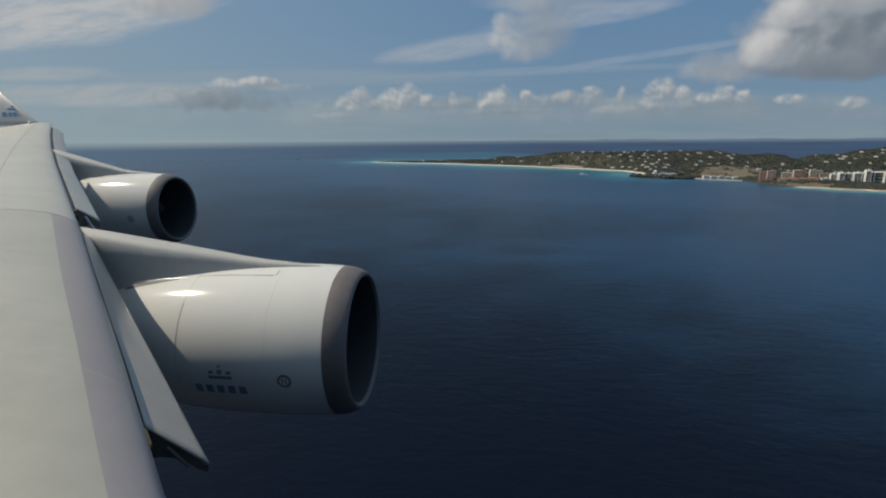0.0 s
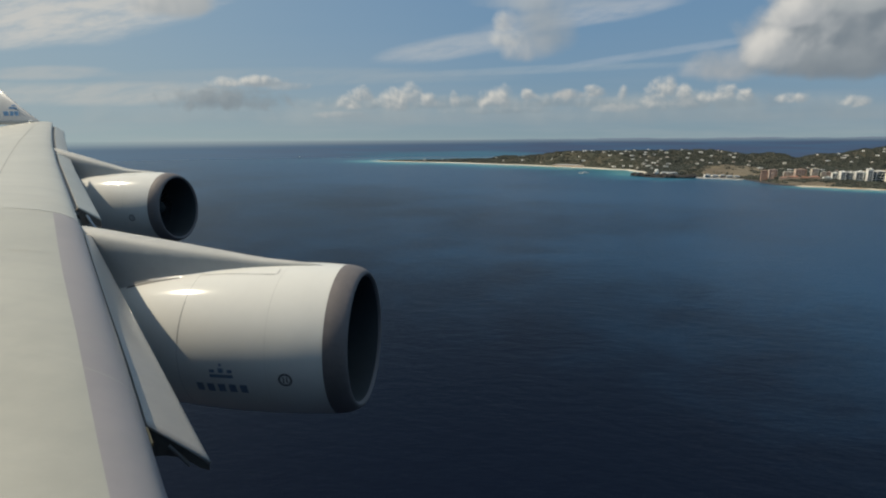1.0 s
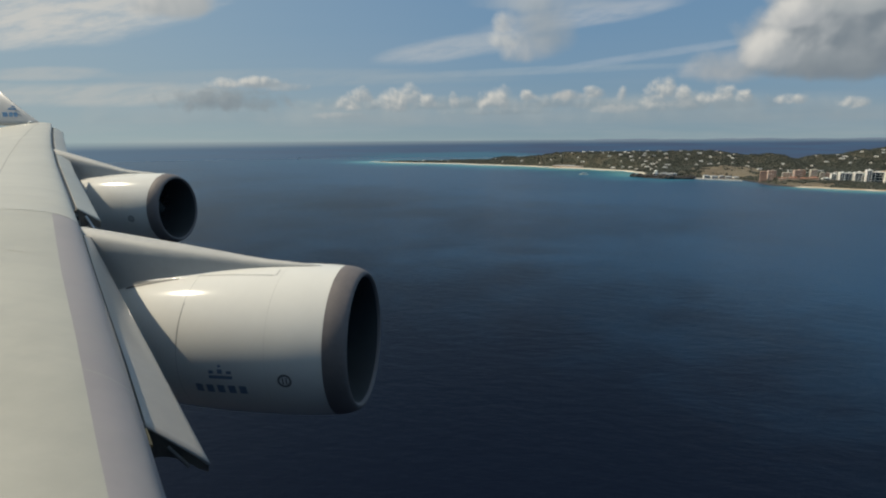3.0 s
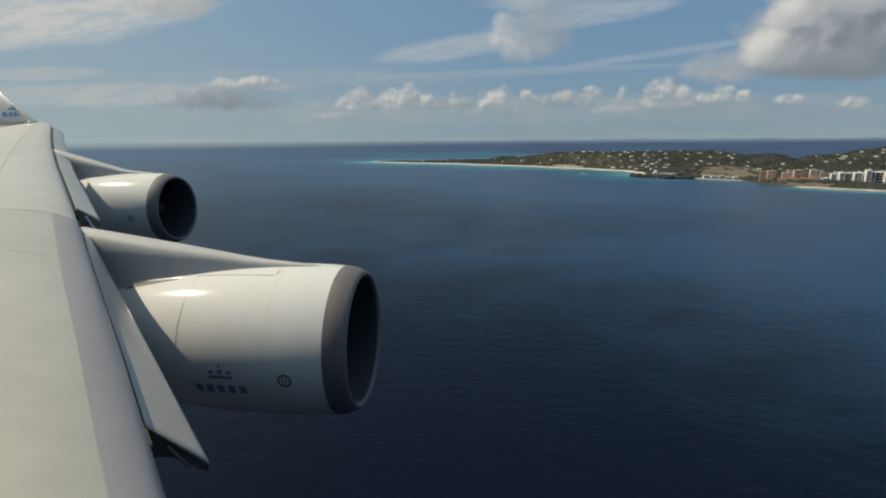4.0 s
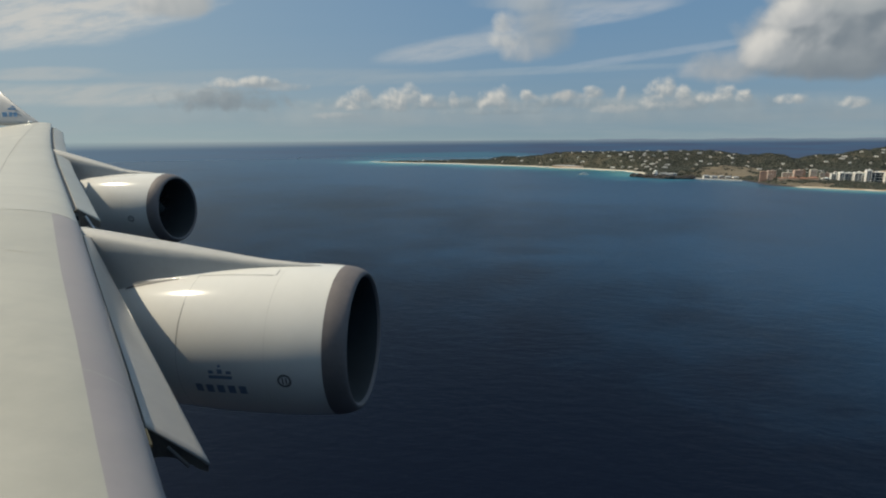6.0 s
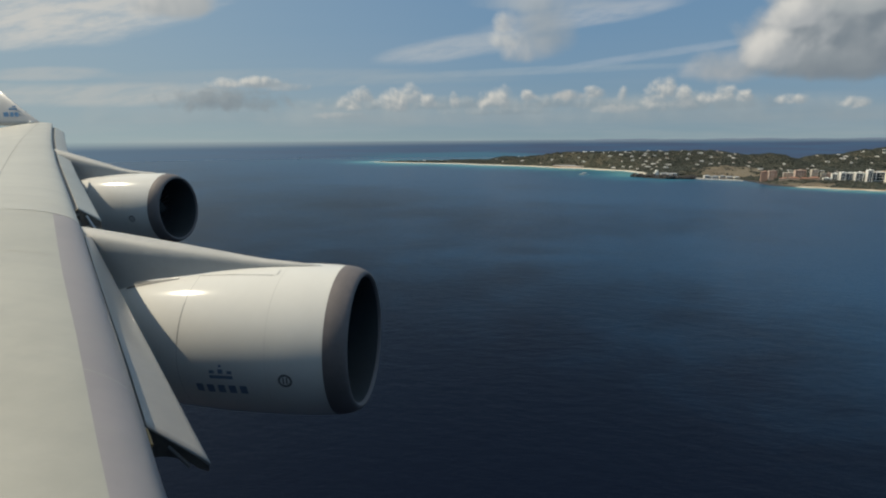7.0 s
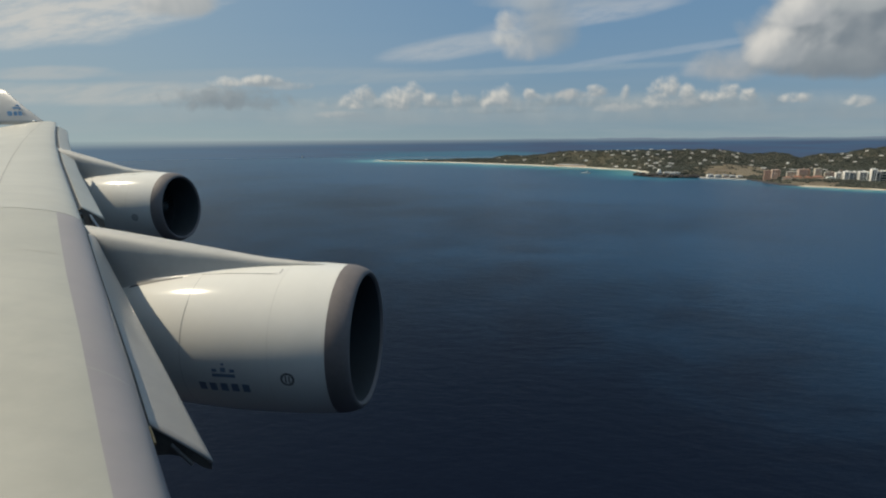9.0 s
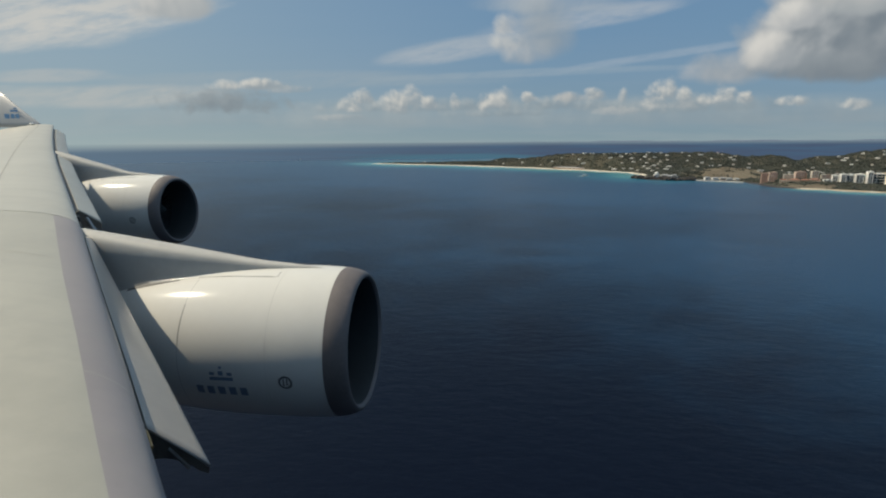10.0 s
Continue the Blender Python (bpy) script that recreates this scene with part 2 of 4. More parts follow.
WORKS = material("linkage_dark_metal", (0.13, 0.125, 0.12), 0.55, 0.3, 0.25, 5.0)
ALUMINIUM = material("linkage_bare_aluminium", (0.55, 0.55, 0.55), 0.35, 0.8, 0.1, 5.0)
RIB = material("flap_rib_primer", (0.12, 0.105, 0.09), 0.6, 0.0, 0.3, 6.0)
SKY_MARK = material("marking_light_blue", (0.24, 0.42, 0.64), 0.4, 0.0, 0.1, 4.0)
MARK_BLUE = material("marking_blue", (0.17, 0.225, 0.31), 0.4, 0.0, 0.1, 4.0)
AMBER = material("primer_amber", (0.42, 0.26, 0.10), 0.5, 0.0, 0.2, 5.0)


# ---- building blocks ----
def part(name, bm, mat, parent, label="", smooth=False, pivot=None):
    """Links a bmesh as one mesh object under a thing, or under a part."""
    me = bpy.data.meshes.new(name)
    if smooth:
        for f in bm.faces:
            f.smooth = True
    bm.to_mesh(me)
    bm.free()
    me.materials.append(mat)
    ob = new(name, me)
    if parent:
        ob.parent = parent
        ob.matrix_parent_inverse = parent_world(parent).inverted() if pivot is None else Matrix()
    if label:
        tagged(ob, label)
    return ob


def parent_world(ob):
    own = ob.matrix_parent_inverse @ ob.matrix_basis
    return parent_world(ob.parent) @ own if ob.parent else own


def thing(name, at, label, category, group="", kind=""):
    e = new(name)
    e.empty_display_size = 0.5
    e.matrix_basis = Matrix.Translation(at)
    return tagged(e, label, category, group, kind)


def grid(rows, closed=False, caps=False):
    """A skin over rows of points, all of one length."""
    bm = bmesh.new()
    vs = [[bm.verts.new(p) for p in row] for row in rows]
    for a, b in zip(vs, vs[1:]):
        n = len(a)
        for i in range(n if closed else n - 1):
            j = (i + 1) % n
            bm.faces.new((a[i], a[j], b[j], b[i]))
    if caps:
        bm.faces.new(vs[0])
        bm.faces.new(reversed(vs[-1]))
    bmesh.ops.recalc_face_normals(bm, faces=bm.faces)
    return bm


def block(sx, sy, sz, at=(0, 0, 0), bevel=0.0):
    """A box that stands on at."""
    bm = bmesh.new()
    bmesh.ops.create_cube(bm, size=1, matrix=Matrix.Translation((at[0], at[1], at[2] + sz / 2)) @ Matrix.Diagonal((sx, sy, sz, 1)))
    if bevel:
        bmesh.ops.bevel(bm, geom=bm.edges[:], offset=bevel, segments=2, affect="EDGES", profile=0.6)
    return bm


def merged(*bms):
    out = bmesh.new()
    for b in bms:
        me = bpy.data.meshes.new("tmp")
        b.to_mesh(me)
        b.free()
        out.from_mesh(me)
        bpy.data.meshes.remove(me)
    return out


def rod(a, b, r, sides=10):
    a, b = Vector(a), Vector(b)
    turn = (b - a).to_track_quat("Z", "Y").to_matrix().to_4x4()
    bm = bmesh.new()
    bmesh.ops.create_cone(bm, cap_ends=True, segments=sides, radius1=r, radius2=r, depth=(b - a).length,
                          matrix=Matrix.Translation((a + b) / 2) @ turn)
    return bm


# ---- the wing ----
def wing_front(y):
    """The wing's leading edge at y metres out from the eye."""
    z = np.interp(y, (0.0, 3.0, 8.8, 18.0, 24.0, 29.0), (-2.80, -2.49, -1.66, -0.54, 0.24, 0.88))
    bow = np.interp(y, (0.0, 3.0, 4.5, 7.0, 8.8, 16.0, 20.0, 24.0, 29.0), (-0.07, -0.06, -0.03, -0.02, 0.0, -0.02, 0.06, 0.25, 0.58))
    return Vector((0.575 - 0.921 * y + float(bow), y, EYE + float(z)))


def wing_chord(y):
    return float(np.interp(y, (0.0, 9.0, 29.0), (14.8, 9.2, 4.0)))


def wing_point(y, c, lower=False, lift=0.0):
    """A point of the skin, a share c of the chord behind the leading edge."""
    n, t = wing_chord(y), float(np.interp(y, (0, 9, 29), (0.125, 0.105, 0.09)))
    h = 5 * t * n * (0.2969 * math.sqrt(c) - 0.126 * c - 0.3516 * c * c + 0.2843 * c ** 3 - 0.1036 * c ** 4)
    f = wing_front(y)
    return f + Vector((-c * n, 0, (-0.8 * h if lower else h) - c * n * math.tan(radians(4.0)) + lift))


OUT = [-0.95 + 29.95 * i / 60 for i in range(61)]


def edge_share(y):
    """How much of the chord the bare leading edge takes."""
    return float(np.interp(y, (2.4, 4.0, 6.0), (0.44, 0.475, 0.52))) / wing_chord(y)


def build_wing():
    w = thing("aircraft_wing", wing_front(0.5), "pale grey airliner wing with leading-edge flaps extended and a winglet", "wing")
    bands = {"upper_skin": (0.0, 1.0, 8.92, 29.0), "inner_skin": (None, 1.0, -0.95, 8.9), "leading_edge_skin": (0.0, None, -0.95, 8.9)}
    for name, (lo, hi, y0, y1) in bands.items():
        ys = [y0 + (y1 - y0) * i / 40 for i in range(41)]
        rows = []
        for y in ys:
            e = edge_share(y)
            a, b = (e if lo is None else lo), (e if hi is None else hi)
            rows.append([wing_point(y, a + (b - a) * s ** 2, lift=0.0) for s in [i / 36 for i in range(37)]])
        part(name, grid(rows), EDGE if name == "leading_edge_skin" else GUARD_DIM if name == "inner_skin" else SKIN, w,
             "dull mauve-grey bare metal leading edge" if name == "leading_edge_skin" else "", smooth=True)
    part("lower_skin", grid([[wing_point(y, s ** 2, True) for s in [i / 30 for i in range(31)]] for y in OUT]), SKIN, w, smooth=True)
    tip = [wing_point(29.0, (i / 20) ** 2) for i in range(21)] + [wing_point(29.0, (i / 20) ** 2, True) for i in range(19, 0, -1)]
    bm = bmesh.new()
    bm.faces.new([bm.verts.new(p) for p in tip])
    part("tip_rib", bm, SKIN, w)
    # winglet, canted outwards
    rows = []
    for i in range(9):
        s = i / 8
        n = 3.4 * (1 - s) + 1.15 * s
        f = wing_front(29.0) + Vector((-0.50 - 3.35 * s, 0.55 * s * s + 0.35 * s, -0.06 + 2.13 * s))
        ring = []
        for j in range(24):
            q = 2 * math.pi * j / 24
            c = 0.5 - 0.5 * math.cos(q)
            ring.append(f + Vector((-c * n, math.sin(q) * 0.045 * n, 0)))
        rows.append(ring)
    let = part("winglet", grid(rows, closed=True, caps=True), WINGLET, w, "white winglet with blue marking", smooth=True)
    for dx, dz, sx, sz in ((-2.15, 0.45, 0.22, 0.26), (-2.45, 0.45, 0.22, 0.26), (-2.82, 0.45, 0.30, 0.26), (-2.48, 0.85, 0.5, 0.12), (-2.48, 1.02, 0.25, 0.08)):
        k_ = (dz - 0.1) / 1.85
        bm = block(sx, 0.02, sz, wing_front(29.0) + Vector((dx, 0.55 * k_ * k_ + 0.35 * k_ - 0.045 * (3.4 - 2.25 * k_) - 0.02, dz)))
        part("marking_bar", bm, SKY_MARK, let)
    # added glossy white ball makes the bright spot at the tip
    lamp = bmesh.new()
    bmesh.ops.create_uvsphere(lamp, u_segments=16, v_segments=8, radius=0.10, matrix=Matrix.Translation(wing_front(28.7) + Vector((-1.25, -0.1, 0.16))) @ Matrix.Diagonal((1.6, 1.0, 0.6, 1)))
    part("tip_spot", lamp, TIP_SPOT, w, "small bright white spot at the wing's tip", smooth=True)
    flaps(w)
    return w


AHEAD = Vector((0.736, 0.677, 0))     # square to the leading edge


def ease(x):
    x = min(max(x, 0.0), 1.0)
    return x * x * (3 - 2 * x)


def flap_hinge(y, gap):
    return wing_front(y) + AHEAD * gap - Vector((0, 0, 0.01 + 0.3 * gap))


def inner_flap_reach(y):
    """From hinge to nose of the inner flap, which droops more steeply towards the pylon."""
    s = (y - 3.65) / 4.85
    tail = flap_hinge(8.5, 0.02) + AHEAD * 0.10 - Vector((0, 0, 0.03))
    nose = Vector((-2.301, 3.704, EYE - 2.770)).lerp(tail, s)
    nose += Vector((-0.599, 0.759, -0.254)) * (0.66 * ease((s - 0.22) / 0.26) * (1 - 0.8 * ease((s - 0.7) / 0.3)))
    return nose - flap_hinge(y, 0.02)


def outer_flap_reach(y):
    return (AHEAD * math.cos(radians(38)) - Vector((0, 0, math.sin(radians(38))))) * 0.51


def leading_edge_flap(w, y0, y1, gap, reach, label):
    """A drooped panel with a rounded nose, a dark strip for the slot's shade behind it, an end rib and its linkages."""
    top = [(0.0, 0.0), (0.01, 0.0005), (0.08, 0.004), (0.2, 0.008), (0.32, 0.011), (0.5, 0.013), (0.68, 0.012), (0.84, 0.008), (0.95, 0.002), (0.99, -0.010), (1.0, -0.028)]
    bot = [(0.99, -0.048), (0.96, -0.055), (0.92, -0.045), (0.75, -0.03), (0.5, -0.028), (0.25, -0.028), (0.01, -0.03), (0.0, -0.03), (0.0, -0.004)]
    rows, n = [], 64
    for i in range(n + 1):
        y = y0 + (y1 - y0) * i / n
        h, v = flap_hinge(y, gap), reach(y)
        along = (wing_front(y + 0.1) - wing_front(y - 0.1)).normalized()
        out = v.cross(along).normalized()
        out = out if out.z > 0 else -out
        rows.append([h + v * a + out * (b * 0.65) for a, b in top + bot])
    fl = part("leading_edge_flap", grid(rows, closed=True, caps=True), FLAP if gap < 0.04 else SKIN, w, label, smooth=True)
    # solid dark strip stands in for the shade inside the slot
    slot = []
    for i in range(25):
        y = y0 + (y1 - y0) * i / 24
        h, f = flap_hinge(y, gap), wing_front(y)
        slot.append([f - AHEAD * 0.03 - Vector((0, 0, 0.05)), h - Vector((0, 0, 0.03)), h - Vector((0, 0, 0.10)), f - AHEAD * 0.03 - Vector((0, 0, 0.14))])
    part("slot_shade", grid(slot, closed=True, caps=True), WORKS, fl, "dark strip for the shade in the slot between flap and wing")
    h0, v0 = flap_hinge(y0, gap), reach(y0)
    along = (wing_front(y0 + 0.1) - wing_front(y0 - 0.1)).normalized()
    deep = 1.0 if gap < 0.04 else 1.5
    web = [h0 - v0 * 0.05 - Vector((0, 0, 0.01)), h0 + v0 * 0.97 - Vector((0, 0, 0.012)), h0 + v0 * 0.95 - Vector((0, 0, 0.12 * deep)), h0 + v0 * 0.8 - Vector((0, 0, 0.15 * deep)),
           h0 + v0 * 0.55 - Vector((0, 0, 0.14 * deep)), h0 + v0 * 0.25 - Vector((0, 0, 0.22 * deep)), h0 + v0 * 0.05 - Vector((0, 0, 0.30 * deep))]
    part("end_rib", grid([[p + along * o for p in web] for o in (0.02, 0.07)], closed=True, caps=True), RIB, fl, "dark structure under the flap's end")
    part("seal_strip", rod(h0 - AHEAD * 0.015 - along * 0.02 - Vector((0, 0, 0.015)), wing_front(y0 - 0.2) + AHEAD * 0.010 - Vector((0, 0, 0.03)), 0.016), AMBER, fl, "amber primed seal strip")
    part("actuator_rod", rod(h0 + v0 * 0.30 - Vector((0, 0, 0.08)) - along * 0.02, h0 + v0 * 0.62 - Vector((0, 0, 0.16 if gap < 0.04 else 0.30)) - along * 0.02, 0.016 if gap < 0.04 else 0.035), WORKS if gap < 0.04 else ALUMINIUM, fl, "actuator rod under the flap's end")
    for i in range(4):
        y = y0 + 0.12 + (y1 - y0 - 0.24) * i / 3
        h, v = flap_hinge(y, gap), reach(y)
        back = -AHEAD * 0.22 - Vector((0, 0, 0.28))
        bm = merged(rod(h + back, h + v * 0.55 - Vector((0, 0, 0.07)), 0.035), rod(h + back * 0.6, h + v * 0.85 - Vector((0, 0, 0.08)), 0.022), block(0.09, 0.09, 0.16, h + back * 0.8))
        part("flap_linkage", bm, WORKS, fl, "dark hinge linkage under the flap")


def flaps(w):
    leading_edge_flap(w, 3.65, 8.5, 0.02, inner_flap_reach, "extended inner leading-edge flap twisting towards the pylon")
    leading_edge_flap(w, 10.35, 18.4, 0.085, outer_flap_reach, "long extended leading-edge flap between the engines")
    leading_edge_flap(w, 19.5, 27.8, 0.10, outer_flap_reach, "extended outer leading-edge flap beside the winglet")


def build_fuselage():
    """The cabin's side behind the eye."""
    f = thing("aircraft_fuselage", (-8, -3.45, EYE - 3.6), "light blue airliner fuselage side with cabin windows", "fuselage")
    rows = [[(x, -3.45 + 3.25 * math.cos(a), EYE - 0.45 + 4.6 * math.sin(a)) for a in [2 * math.pi * i / 64 for i in range(64)]] for x in (-32, -20, -10, 0, 8, 16)]
    part("hull", grid(rows, closed=True, caps=True), HULL, f, smooth=True)
    pane = block(0.27, 0.02, 0.38, (0, 0, 0), 0.08)
    first = part("cabin_window", pane, DUCT, f, pivot=0)
    first.matrix_basis = Matrix.Translation((-14.9, 3.25, 3.2))
    for i in range(1, 54):
        w = first.copy()
        scene.collection.objects.link(w)
        w.matrix_basis = Matrix.Translation((-14.9 + 0.508 * i, 3.25, 3.2))
    return f


def seam(w, name, stations, wide=0.022, mat=None):
    """A dark joint that follows the skin through (out, behind the edge) stations."""
    ys = [stations[0][0] + (stations[-1][0] - stations[0][0]) * i / 48 for i in range(49)]
    rows = []
    for y in ys:
        d = float(np.interp(y, [p[0] for p in stations], [p[1] for p in stations]))
        c = wing_chord(y)
        rows.append([wing_point(y, (d - wide / 2) / c, lift=0.006), wing_point(y, (d + wide / 2) / c, lift=0.006)])
    part(name, grid(rows), mat or SEAM, w)


def rib_seam(w, y, d0, d1, wide=0.009):
    c = wing_chord(y)
    rows = [[wing_point(y + k, (d0 + (d1 - d0) * i / 20) / c, lift=0.004) for k in (-wide / 2, wide / 2)] for i in range(21)]
    part("panel_seam", grid(rows), FAINT, w)


wing = build_wing()
seam(wing, "spar_seam", [(9.2, 1.9), (12.9, 1.8), (18.9, 1.5), (28.8, 0.85)], 0.028, SPAR)
for y_, d0_, d1_ in ((9.55, 0.06, 3.2), (13.9, 0.9, 3.0), (18.9, 0.05, 2.4), (6.6, 0.6, 1.6), (23.8, 0.05, 1.4), (11.6, 1.9, 3.4), (16.4, 1.7, 3.0)):
    rib_seam(wing, y_, d0_, d1_)
rib_seam(wing, 3.9, 0.03, 0.46, 0.004)
fuselage = build_fuselage()


# ---- the engines ----
def revolve(profile, sides=96):
    """Turns (x, r) pairs round the x axis."""
    return grid([[(x, r * math.sin(2 * math.pi * i / sides), r * math.cos(2 * math.pi * i / sides)) for i in range(sides)] for x, r in profile], closed=True)


def curve_through(points, n):
    """A smooth run of n points through the given ones."""
    pts, out = [Vector((*p, 0)) for p in points], []
    for i in range(len(pts) - 1):
        p0, p1, p2, p3 = pts[max(i - 1, 0)], pts[i], pts[i + 1], pts[min(i + 2, len(pts) - 1)]
        for j in range(n):
            t = j / n
            q = 0.5 * (2 * p1 + (p2 - p0) * t + (2 * p0 - 5 * p1 + 4 * p2 - p3) * t * t + (3 * p1 - p0 - 3 * p2 + p3) * t ** 3)
            out.append((q.x, q.y))
    return out + [tuple(pts[-1][:2])]


def jet_engine(at, wing_y, label, marked):
    """An engine pod; at: the middle of its inlet's rim. Built along x, nose forward."""
    e = new("jet_engine")
    tagged(e, label, "engine", "engines under the wing")
    e.matrix_basis = Matrix.Translation(at) @ Euler((0, radians(-1.0), radians(-2.0))).to_matrix().to_4x4()
    here = e.matrix_basis.inverted()

    def add(name, bm, mat, lab="", parent=None, smooth=True):
        ob = part(name, bm, mat, parent or e, lab, smooth, pivot=0)
        return ob

    cowl = add("fan_cowl", revolve(curve_through([(-0.38, 1.395), (-0.9, 1.425), (-1.6, 1.43), (-2.4, 1.41), (-3.2, 1.35), (-4.0, 1.25), (-4.6, 1.14)], 5)), COWL, "glossy white fan cowl")
    add("inlet_lip", revolve(curve_through([(-0.38, 1.398), (-0.24, 1.375), (-0.12, 1.335), (-0.03, 1.285), (0.0, 1.235), (-0.02, 1.20), (-0.06, 1.178)], 5)), LIP, "dull grey metal inlet rim")
    add("inlet_duct", revolve([(-0.06, 1.178), (-0.12, 1.162), (-0.28, 1.147), (-0.6, 1.155), (-1.0, 1.175), (-1.4, 1.18)]), DUCT, "inlet duct lining with its shade in the colour")
    add("spinner", revolve(curve_through([(-0.62, 0.004), (-0.68, 0.10), (-0.82, 0.22), (-1.02, 0.33), (-1.15, 0.36)], 4), 32), HUB)
    blade = grid([[(-1.18 - 0.09 * math.cos(a), 0.10 * math.sin(a) * 0.8 + 0.05 * s, 0.34 + 0.83 * s) for a in (0.3 + 0.9 * s, math.pi + 0.3 + 0.9 * s)] for s in (0, 0.25, 0.5, 0.75, 1.0)])
    first = add("fan_blade", blade, BLADE)
    for i in range(1, 38):
        b = first.copy()
        scene.collection.objects.link(b)
        b.matrix_basis = Matrix.Rotation(2 * math.pi * i / 38, 4, "X")
    add("fan_back", grid([[(-1.4, r * math.sin(2 * math.pi * i / 48), r * math.cos(2 * math.pi * i / 48)) for i in range(48)] for r in (0.05, 1.18)], closed=True), DUCT)
    add("core_cowl", revolve(curve_through([(-4.2, 0.98), (-4.8, 0.92), (-5.4, 0.74), (-6.0, 0.56)], 4), 64), LIP, "bare metal core cowl")
    for x, joint in ((-1.36, COWL_SEAM), (-2.95, JOINT)):
        r = float(np.interp(-x, (0.53, 0.9, 1.6, 2.4, 3.2, 4.0), (1.405, 1.425, 1.43, 1.41, 1.35, 1.25)))
        add("cowl_seam", revolve([(x - 0.007, r + 0.004), (x + 0.007, r + 0.004)]), joint, parent=cowl)
    # pylon: a slim keel from the cowl's crown back to the wing
    root = here @ wing_front(wing_y)
    stations = []
    for i in range(17):
        s = i / 16
        x = -0.62 + (root.x - 1.8 + 0.62) * s
        top = float(np.interp(x, (root.x - 1.8, root.x, -2.0, -1.0, -0.62), (root.z + 0.20, root.z + 0.02, 1.55, 1.46, 1.40)))
        if x < root.x:
            c = (root.x - x) / wing_chord(wing_y)
            low, high = (here @ wing_point(wing_y, c, True)).z, (here @ wing_point(wing_y, c)).z
            top = low + max(0.12, 0.6 * (high - low))
        half = 0.02 + 0.27 * min(1.0, s * 2.2) ** 0.8
        cowl_r = float(np.interp(-x, (0.5, 1.6, 2.4, 3.2, 4.6, 6.0), (1.40, 1.43, 1.41, 1.35, 1.12, 0.5)))
        foot = min(cowl_r * 0.84, top - 0.15)
        side = root.y * max(0.0, (s - 0.2) / 0.8)
        ring = []
        for w_, h_ in ((1.5, 0.0), (1.25, 0.12), (1.0, 0.35), (0.95, 0.7), (0.85, 0.88), (0.5, 0.98), (0.0, 1.0)):
            ring.append((x, side - half * w_, foot + (top - foot) * h_))
        ring += [(p[0], 2 * side - p[1], p[2]) for p in reversed(ring[:-1])]
        stations.append(ring)
    add("pylon", grid(stations, closed=True, caps=True), PYLON, "pale grey pylon between wing and engine")
    # round badge and a row of blue bars on the cowl's flank
    def on_flank(x, turn, sx, st, mat):
        rows = []
        for i in range(4):
            xx = x - sx / 2 + sx * i / 3
            r = float(np.interp(-xx, (0.53, 0.9, 1.6, 2.4, 3.2, 4.0), (1.405, 1.425, 1.43, 1.41, 1.35, 1.25))) + 0.006
            rows.append([(xx, -r * math.sin(radians(turn + st * (j / 3 - 0.5))), r * math.cos(radians(turn + st * (j / 3 - 0.5)))) for j in range(4)])
        add("marking_bar", grid(rows), mat, "blue marking on the cowl", parent=cowl)

    if marked:
        for x in (-2.60, -2.40, -2.20, -2.00, -1.80):
            on_flank(x, 107.0, 0.13, 7.0, MARK_BLUE)
        on_flank(-2.16, 97.0, 0.42, 2.6, MARK_BLUE)
        for x, st in ((-2.32, 2.4), (-2.16, 3.4), (-2.0, 2.4)):
            on_flank(x, 94.4 - st / 2, 0.09, st, MARK_BLUE)
        on_flank(-2.16, 88.6, 0.05, 1.8, MARK_BLUE)
    ring = []
    for r0 in (0.085, 0.125):
        ring.append([(-1.03 + r0 * math.cos(2 * math.pi * i / 24), -1.434 * math.sin(radians(98) + r0 / 1.434 * math.sin(2 * math.pi * i / 24)), 1.434 * math.cos(radians(98) + r0 / 1.434 * math.sin(2 * math.pi * i / 24))) for i in range(24)])
    add("round_badge", grid(ring, closed=True), SEAM, "dark round badge", parent=cowl)
    for x in (-1.06, -1.0):
        on_flank(x, 98.0, 0.025, 5.0, SEAM)
    # hinge line, raised fairing and dark wedge on the cowl's shoulder beside the pylon
    def shoulder(name, x0, x1, section, mat, lab=""):
        """A strip along the cowl: section gives (turn, height) pairs for a share of its length."""
        rows = []
        for i in range(15):
            s = i / 14
            xx = x0 + (x1 - x0) * s
            r = float(np.interp(-xx, (0.53, 0.9, 1.6, 2.4, 3.2, 4.0, 4.6), (1.405, 1.425, 1.43, 1.41, 1.35, 1.25, 1.14)))
            rows.append([(xx, -(r + h) * math.sin(radians(turn)), (r + h) * math.cos(radians(turn))) for turn, h in section(s)])
        add(name, grid(rows), mat, lab, parent=cowl)

    shoulder("cowl_seam", -3.0, -1.5, lambda s: [(16.6 + 1.9 * s - 0.3, 0.005), (16.6 + 1.9 * s + 0.3, 0.005)], SEAM)
    shoulder("hinge_fairing", -4.42, -2.95, lambda s: [(15.0 - 0.6 * s, -0.01), (16.4 - 0.4 * s, 0.035 * (1 - s) + 0.004), (19.2 - 2.0 * s, 0.045 * (1 - s) + 0.004), (20.4 - 2.6 * s, -0.01)], COWL, "white hinge fairing")
    shoulder("dark_wedge", -4.40, -3.35, lambda s: [(20.2 - 2.0 * s, 0.006), (26.0 - 6.6 * s, 0.006)], SEAM, "dark wedge under the hinge fairing")
    shoulder("cowl_seam", -1.47, -1.45, lambda s: [(11.0 + 1.2 * i, 0.005) for i in range(7)], JOINT)
    shoulder("cowl_seam", -2.95, -2.935, lambda s: [(44.0 + 4.5 * i, 0.006) for i in range(8)], JOINT)
    return e


